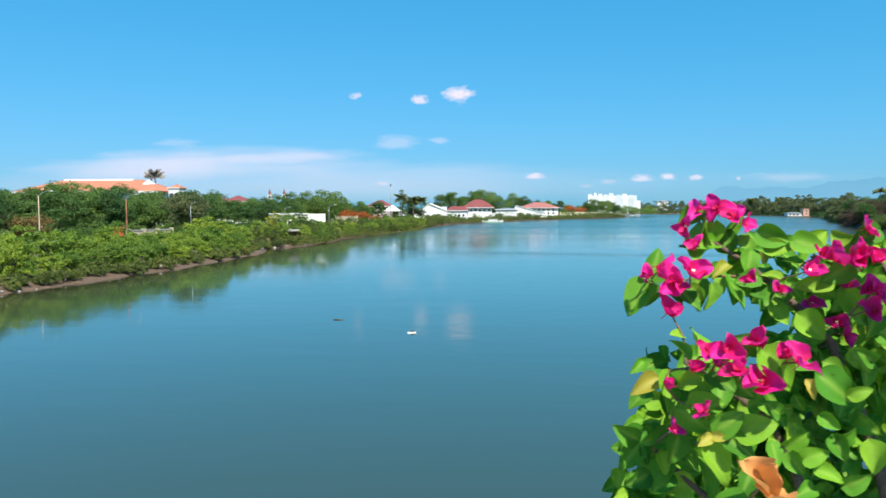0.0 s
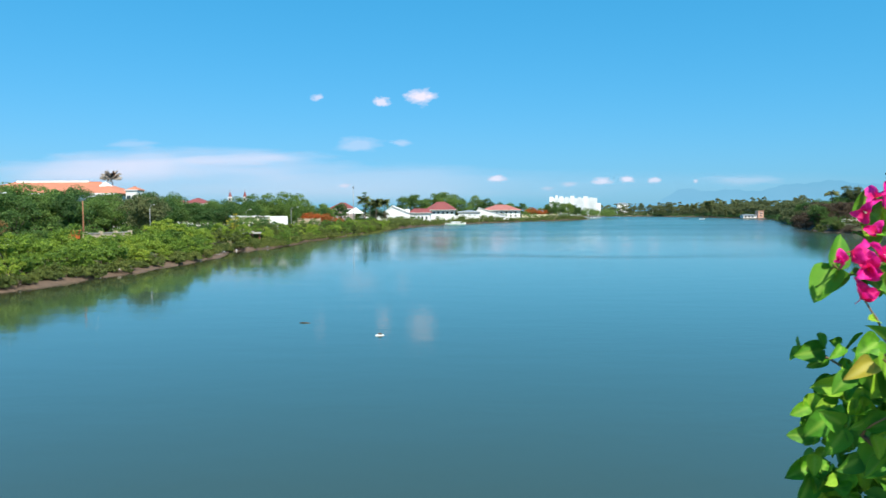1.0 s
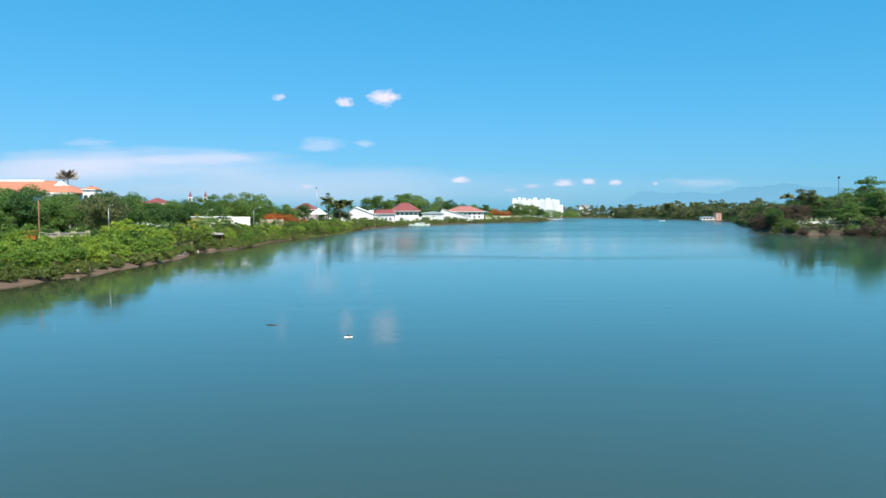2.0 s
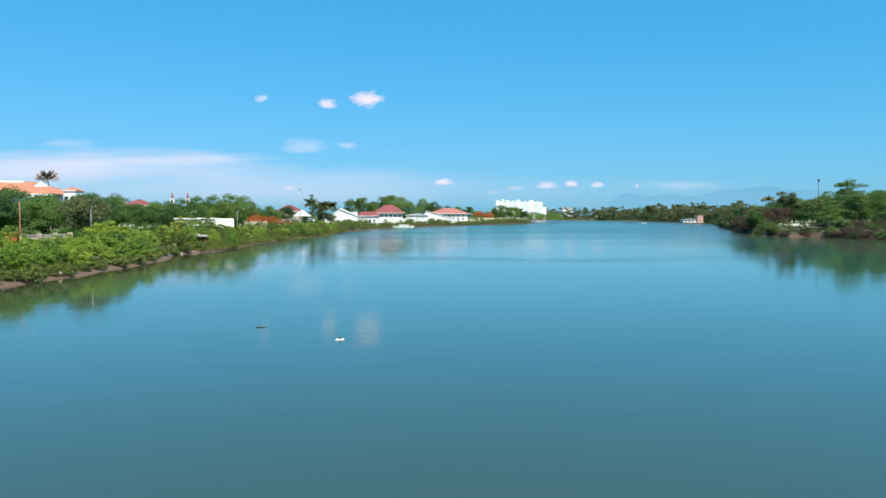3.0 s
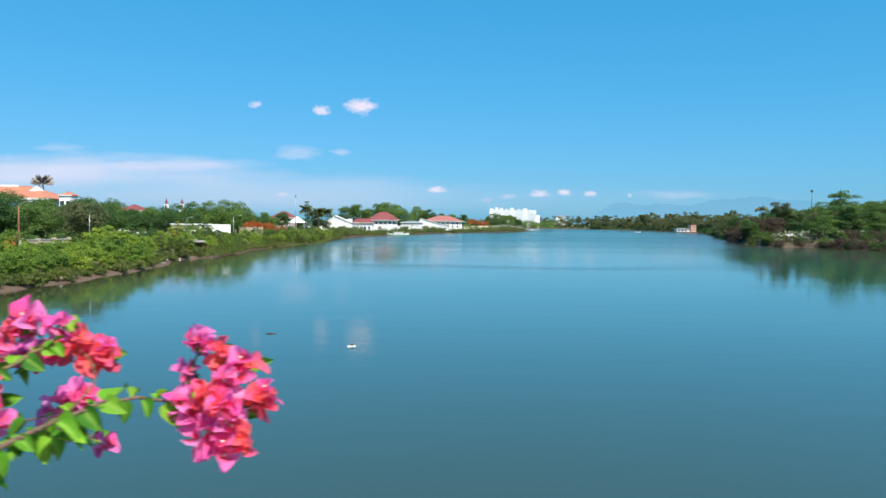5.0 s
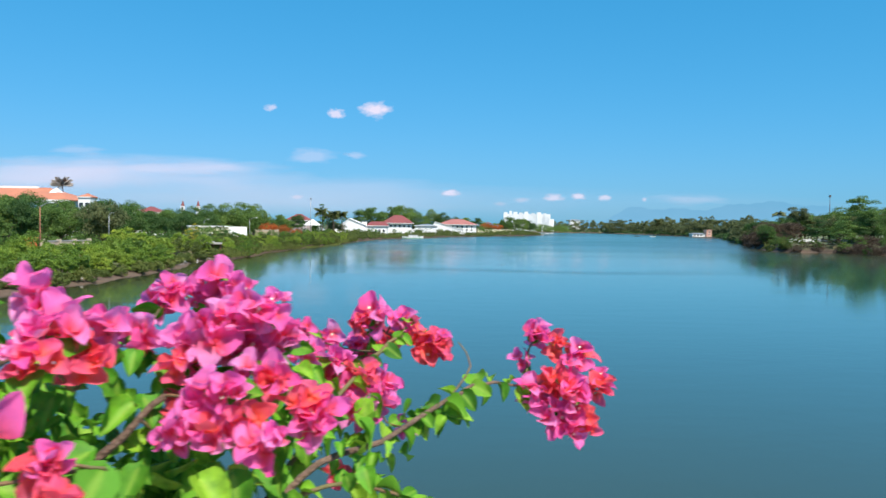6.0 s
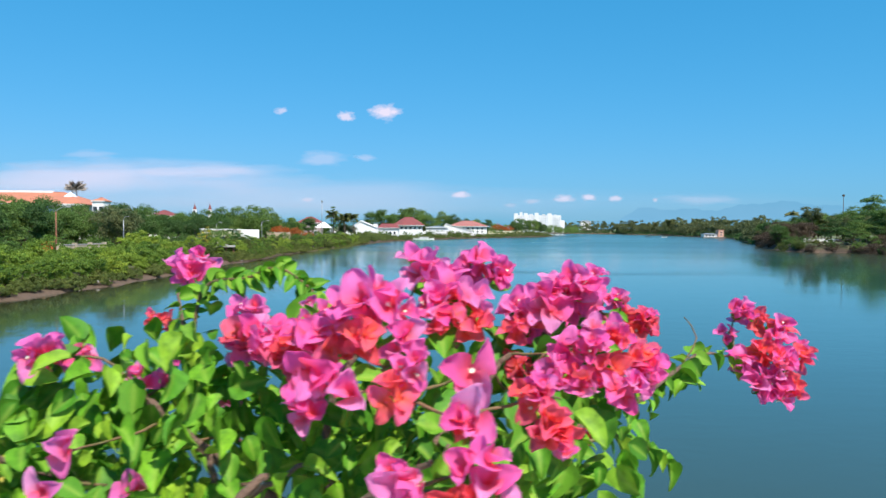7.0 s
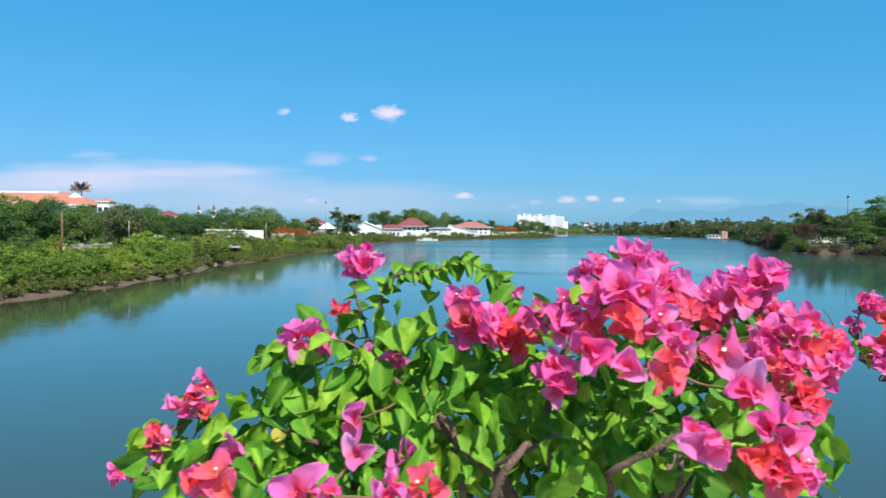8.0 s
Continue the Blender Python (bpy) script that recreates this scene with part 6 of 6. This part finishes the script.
# magenta bush
magenta = Bush(3.80, 1.0, 6.37, "bougainvillea bush with large leaves and deep magenta flowers", MAGENTA, BROAD_LEAVES, 0.038, 0.027, 8)
magenta.toss, magenta.mates = 0.7, 1
magenta.branch([(3.755, 1.0, 6.36), (3.675, 1.03, 6.60), (3.615, 1.09, 6.76), (3.535, 1.06, 6.84), (3.485, 1.05, 6.87)], 0.010, 0.003, None, 8, 0.5)
magenta.branch([(3.765, 1.0, 6.36), (3.755, 1.06, 6.65), (3.695, 1.13, 6.88), (3.615, 1.16, 6.97), (3.545, 1.18, 7.02)], 0.010, 0.003, None, 7, 0.5)
magenta.branch([(3.615, 1.16, 6.97), (3.555, 1.16, 6.97), (3.505, 1.15, 6.965)], 0.003, 0.0015, TWIG, 3, 0.2)
magenta.branch([(3.775, 1.0, 6.36), (3.815, 1.06, 6.65), (3.795, 1.12, 6.90), (3.755, 1.13, 7.0)], 0.009, 0.003, None, 8, 0.5)
magenta.branch([(3.745, 1.0, 6.36), (3.615, 1.0, 6.58), (3.515, 1.0, 6.70), (3.445, 1.03, 6.76)], 0.008, 0.003, None, 8, 0.5)
magenta.bloom(3.526, 1.160, 7.067, 0.0262)
magenta.bloom(3.549, 1.160, 7.071, 0.0360)
magenta.bloom(3.585, 1.160, 7.053, 0.0475)
magenta.bloom(3.508, 1.150, 7.040, 0.0260)
magenta.bloom(3.520, 1.150, 7.018, 0.0308)
magenta.bloom(3.440, 1.090, 6.978, 0.0322)
magenta.bloom(3.466, 1.090, 6.991, 0.0413)
magenta.bloom(3.473, 1.080, 6.965, 0.0440)
magenta.bloom(3.475, 1.080, 6.935, 0.0424)
magenta.bloom(3.507, 1.100, 6.986, 0.0449)
magenta.bloom(3.488, 1.090, 6.968, 0.0345)
magenta.bloom(3.588, 1.120, 6.973, 0.0158)
magenta.bloom(3.625, 1.110, 6.959, 0.0250)
magenta.bloom(3.657, 1.100, 6.987, 0.0425)
magenta.bloom(3.677, 1.110, 7.006, 0.0351)
magenta.bloom(3.696, 1.100, 7.005, 0.0425)
magenta.bloom(3.713, 1.100, 7.008, 0.0387)
magenta.bloom(3.730, 1.090, 7.002, 0.0459)
magenta.bloom(3.715, 1.040, 6.964, 0.0473)
magenta.bloom(3.710, 1.040, 6.943, 0.0364)
magenta.bloom(3.677, 1.140, 6.937, 0.0289)
magenta.bloom(3.714, 1.130, 6.904, 0.0462)
magenta.bloom(3.737, 1.100, 7.041, 0.0325)
magenta.bloom(3.717, 1.130, 6.965, 0.0358)
magenta.bloom(3.467, 0.920, 6.892, 0.0292)
magenta.bloom(3.484, 0.920, 6.909, 0.0330)
magenta.bloom(3.498, 0.910, 6.912, 0.0377)
magenta.bloom(3.507, 0.910, 6.894, 0.0364)
magenta.bloom(3.542, 0.920, 6.879, 0.0432)
magenta.bloom(3.542, 0.940, 6.918, 0.0325)
magenta.bloom(3.571, 0.930, 6.906, 0.0309)
magenta.bloom(3.578, 0.900, 6.906, 0.0360)
magenta.bloom(3.445, 0.950, 6.863, 0.0198)
magenta.bloom(3.476, 0.920, 6.843, 0.0267)
magenta.bloom(3.455, 0.960, 6.811, 0.0240)
magenta.bloom(3.493, 0.920, 6.897, 0.0318)
magenta.hung_leaf((3.452, 1.130, 6.965), (3.421, 1.118, 6.921))
magenta.hung_leaf((3.553, 1.180, 7.045), (3.536, 1.168, 7.003))
magenta.hung_leaf((3.535, 1.190, 7.062), (3.503, 1.178, 7.040))
magenta.hung_leaf((3.609, 1.160, 7.031), (3.648, 1.148, 7.019))
magenta.hung_leaf((3.652, 1.150, 7.021), (3.692, 1.138, 7.011))
magenta.hung_leaf((3.619, 1.160, 7.010), (3.650, 1.148, 7.012))
magenta.hung_leaf((3.599, 1.160, 7.007), (3.591, 1.148, 6.971))
magenta.hung_leaf((3.564, 1.140, 6.967), (3.584, 1.128, 6.928))
magenta.hung_leaf((3.688, 1.120, 6.974), (3.646, 1.108, 6.959))
magenta.hung_leaf((3.716, 1.120, 6.991), (3.677, 1.108, 6.967))
magenta.hung_leaf((3.638, 1.130, 6.965), (3.656, 1.118, 6.943))
magenta.hung_leaf((3.620, 1.130, 6.936), (3.637, 1.118, 6.908))
magenta.hung_leaf((3.644, 1.100, 6.924), (3.675, 1.088, 6.895))
magenta.hung_leaf((3.622, 1.070, 6.900), (3.640, 1.058, 6.884))
magenta.hung_leaf((3.702, 1.100, 6.955), (3.722, 1.088, 6.919))
magenta.hung_leaf((3.734, 1.090, 6.927), (3.725, 1.078, 6.898))
magenta.hung_leaf((3.749, 1.120, 7.037), (3.717, 1.108, 7.022))
magenta.hung_leaf((3.539, 1.130, 6.962), (3.535, 1.118, 6.929))
magenta.hung_leaf((3.518, 1.150, 6.953), (3.525, 1.138, 6.924))
magenta.hung_leaf((3.576, 1.180, 6.992), (3.601, 1.168, 6.999))
magenta.hung_leaf((3.554, 1.150, 6.985), (3.532, 1.138, 6.972))
magenta.hung_leaf((3.607, 1.150, 6.970), (3.573, 1.138, 6.964))
magenta.hung_leaf((3.678, 1.140, 6.959), (3.704, 1.128, 6.943))
magenta.hung_leaf((3.584, 1.180, 7.020), (3.612, 1.168, 7.002))
magenta.hung_leaf((3.465, 1.000, 6.850), (3.453, 0.988, 6.812))
magenta.hung_leaf((3.461, 0.970, 6.830), (3.496, 0.958, 6.806))
magenta.hung_leaf((3.447, 1.010, 6.857), (3.411, 0.998, 6.843), True)
magenta.hung_leaf((3.501, 0.980, 6.872), (3.463, 0.968, 6.857))
magenta.hung_leaf((3.520, 0.970, 6.867), (3.544, 0.958, 6.847))
magenta.hung_leaf((3.549, 0.950, 6.904), (3.581, 0.938, 6.863))
magenta.hung_leaf((3.610, 0.950, 6.877), (3.649, 0.938, 6.850))
magenta.hung_leaf((3.547, 0.960, 6.907), (3.517, 0.948, 6.916))
magenta.hung_leaf((3.498, 0.950, 6.811), (3.525, 0.938, 6.835))
magenta.hung_leaf((3.521, 0.950, 6.810), (3.563, 0.938, 6.824))
magenta.hung_leaf((3.508, 0.950, 6.805), (3.541, 0.938, 6.785))
magenta.hung_leaf((3.488, 0.950, 6.792), (3.516, 0.938, 6.752))
magenta.hung_leaf((3.463, 0.980, 6.795), (3.453, 0.968, 6.763))
magenta.hung_leaf((3.424, 1.040, 6.771), (3.396, 1.028, 6.788))
magenta.hung_leaf((3.427, 1.040, 6.764), (3.402, 1.028, 6.735))
magenta.hung_leaf((3.434, 1.040, 6.761), (3.436, 1.028, 6.743))
magenta.hung_leaf((3.456, 1.020, 6.790), (3.429, 1.008, 6.773))
magenta.hung_leaf((3.595, 0.950, 6.780), (3.617, 0.938, 6.793))
magenta.hung_leaf((3.632, 0.950, 6.804), (3.648, 0.938, 6.819))
magenta.hung_leaf((3.628, 0.950, 6.808), (3.637, 0.938, 6.783))
magenta.hung_leaf((3.667, 0.950, 6.802), (3.671, 0.938, 6.768))
magenta.hung_leaf((3.608, 0.950, 6.769), (3.637, 0.938, 6.763))
magenta.hung_leaf((3.640, 0.950, 6.751), (3.667, 0.938, 6.763))
magenta.hung_leaf((3.580, 0.960, 6.792), (3.602, 0.948, 6.807))
magenta.hung_leaf((3.583, 0.960, 6.784), (3.594, 0.948, 6.761))
magenta.hung_leaf((3.436, 1.020, 6.733), (3.409, 1.008, 6.721))
magenta.hung_leaf((3.462, 1.010, 6.736), (3.438, 0.998, 6.719))
magenta.hung_leaf((3.409, 1.020, 6.709), (3.391, 1.008, 6.704))
magenta.hung_leaf((3.494, 0.990, 6.845), (3.505, 0.978, 6.836))
magenta.hung_leaf((3.440, 1.050, 6.832), (3.414, 1.038, 6.816))
magenta.hung_leaf((3.437, 1.070, 6.865), (3.421, 1.058, 6.854))
magenta.hung_leaf((3.506, 1.270, 6.824), (3.457, 1.258, 6.817))
magenta.hung_leaf((3.500, 1.270, 6.849), (3.505, 1.258, 6.830))
magenta.hung_leaf((3.533, 1.270, 6.835), (3.511, 1.258, 6.841))
magenta.hung_leaf((3.410, 1.080, 6.716), (3.404, 1.068, 6.694))
magenta.hung_leaf((3.444, 1.040, 6.860), (3.451, 1.028, 6.840))
magenta.hung_leaf((3.481, 1.020, 6.834), (3.484, 1.008, 6.844))
magenta.hung_leaf((3.494, 0.950, 6.807), (3.475, 0.938, 6.796), True)
magenta.hung_leaf((3.493, 0.950, 6.805), (3.509, 0.938, 6.805), True)
magenta.hung_leaf((3.596, 0.950, 6.873), (3.603, 0.938, 6.853), True)
magenta.hung_leaf((3.563, 1.140, 6.989), (3.540, 1.128, 6.976), True)
magenta.hung_leaf((3.555, 0.970, 6.847), (3.535, 0.958, 6.837))
magenta.hung_leaf((3.575, 0.970, 6.826), (3.556, 0.958, 6.843))
magenta.hung_leaf((3.544, 0.970, 6.834), (3.546, 0.958, 6.824))
magenta.hung_leaf((3.613, 0.950, 6.831), (3.630, 0.938, 6.819))
magenta.hung_leaf((3.621, 0.960, 6.890), (3.639, 0.948, 6.877))
magenta.hung_leaf((3.681, 0.980, 6.888), (3.661, 0.968, 6.901))
magenta.hung_leaf((3.592, 0.980, 6.886), (3.615, 0.968, 6.882))
magenta.hung_leaf((3.449, 1.010, 6.764), (3.454, 0.998, 6.741))
magenta.hung_leaf((3.538, 0.950, 6.763), (3.524, 0.938, 6.740))
magenta.hung_leaf((3.606, 0.950, 6.749), (3.585, 0.938, 6.742))
magenta.hung_leaf((3.643, 0.950, 6.855), (3.663, 0.938, 6.864))
magenta.hung_leaf((3.476, 0.990, 6.771), (3.488, 0.978, 6.757))
magenta.hung_leaf((3.563, 0.960, 6.796), (3.568, 0.948, 6.771))
magenta.branch([(3.745, 1.0, 6.36), (3.615, 0.88, 6.60), (3.495, 0.735, 6.788)], 0.005, 0.002, None, 3, 0.5)
magenta.bloom(3.482, 0.735, 6.826, 0.062, PEACH, True)
magenta.fill(3.638, 1.260, 7.002, 0.043, 0.03, 0.027, 10, 0.032)
magenta.fill(3.716, 1.280, 7.009, 0.052, 0.03, 0.022, 10, 0.036)
magenta.fill(3.734, 1.260, 6.953, 0.081, 0.06, 0.047, 44, 0.031)
magenta.fill(3.620, 1.280, 6.954, 0.043, 0.03, 0.022, 9, 0.029)
magenta.fill(3.695, 1.260, 6.903, 0.034, 0.04, 0.026, 8, 0.031)
magenta.fill(3.761, 1.230, 6.896, 0.075, 0.08, 0.058, 46, 0.036)
magenta.fill(3.579, 1.150, 6.792, 0.119, 0.07, 0.083, 110, 0.036)
magenta.fill(3.670, 1.150, 6.808, 0.119, 0.07, 0.103, 116, 0.036)
magenta.fill(3.522, 1.250, 6.803, 0.035, 0.04, 0.030, 9, 0.038)
magenta.fill(3.474, 1.200, 6.718, 0.034, 0.05, 0.052, 21, 0.031)
magenta.fill(3.553, 1.150, 6.742, 0.147, 0.07, 0.054, 70, 0.036)
magenta.fill(3.742, 1.330, 6.706, 0.172, 0.05, 0.136, 140, 0.036)
magenta.branch([(3.60, 1.16, 6.74), (3.53, 1.25, 6.80), (3.48, 1.30, 6.825)], 0.003, 0.0012, TWIG, 8, 0.2, 0.036)
magenta.fill(3.47, 1.12, 6.672, 0.055, 0.05, 0.030, 46, 0.038)
magenta.fill(3.60, 1.16, 6.665, 0.12, 0.06, 0.04, 80, 0.038)
magenta.fill(3.75, 1.16, 6.675, 0.10, 0.06, 0.04, 60, 0.038)
magenta.fill(3.72, 0.98, 6.56, 0.28, 0.18, 0.13, 110)
# Bough and leaves out of view on the right, added to shade the bush.
magenta.branch([(3.765, 1.0, 6.36), (3.84, 0.95, 6.70), (3.87, 0.88, 6.95), (3.86, 0.84, 7.12)], 0.009, 0.003, None, 10, 0.5)
magenta.fill(3.87, 0.84, 7.07, 0.11, 0.10, 0.10, 120)
# Backing leaves, added to keep light from the river out of the inside.
magenta.fill(3.80, 1.30, 6.78, 0.11, 0.06, 0.12, 200)
magenta.fill(3.83, 1.28, 6.95, 0.09, 0.05, 0.09, 120)
# More unseen leaves overhead, added only for the shadow they cast.
magenta.fill(3.81, 0.90, 7.16, 0.07, 0.06, 0.07, 110)
magenta.close()
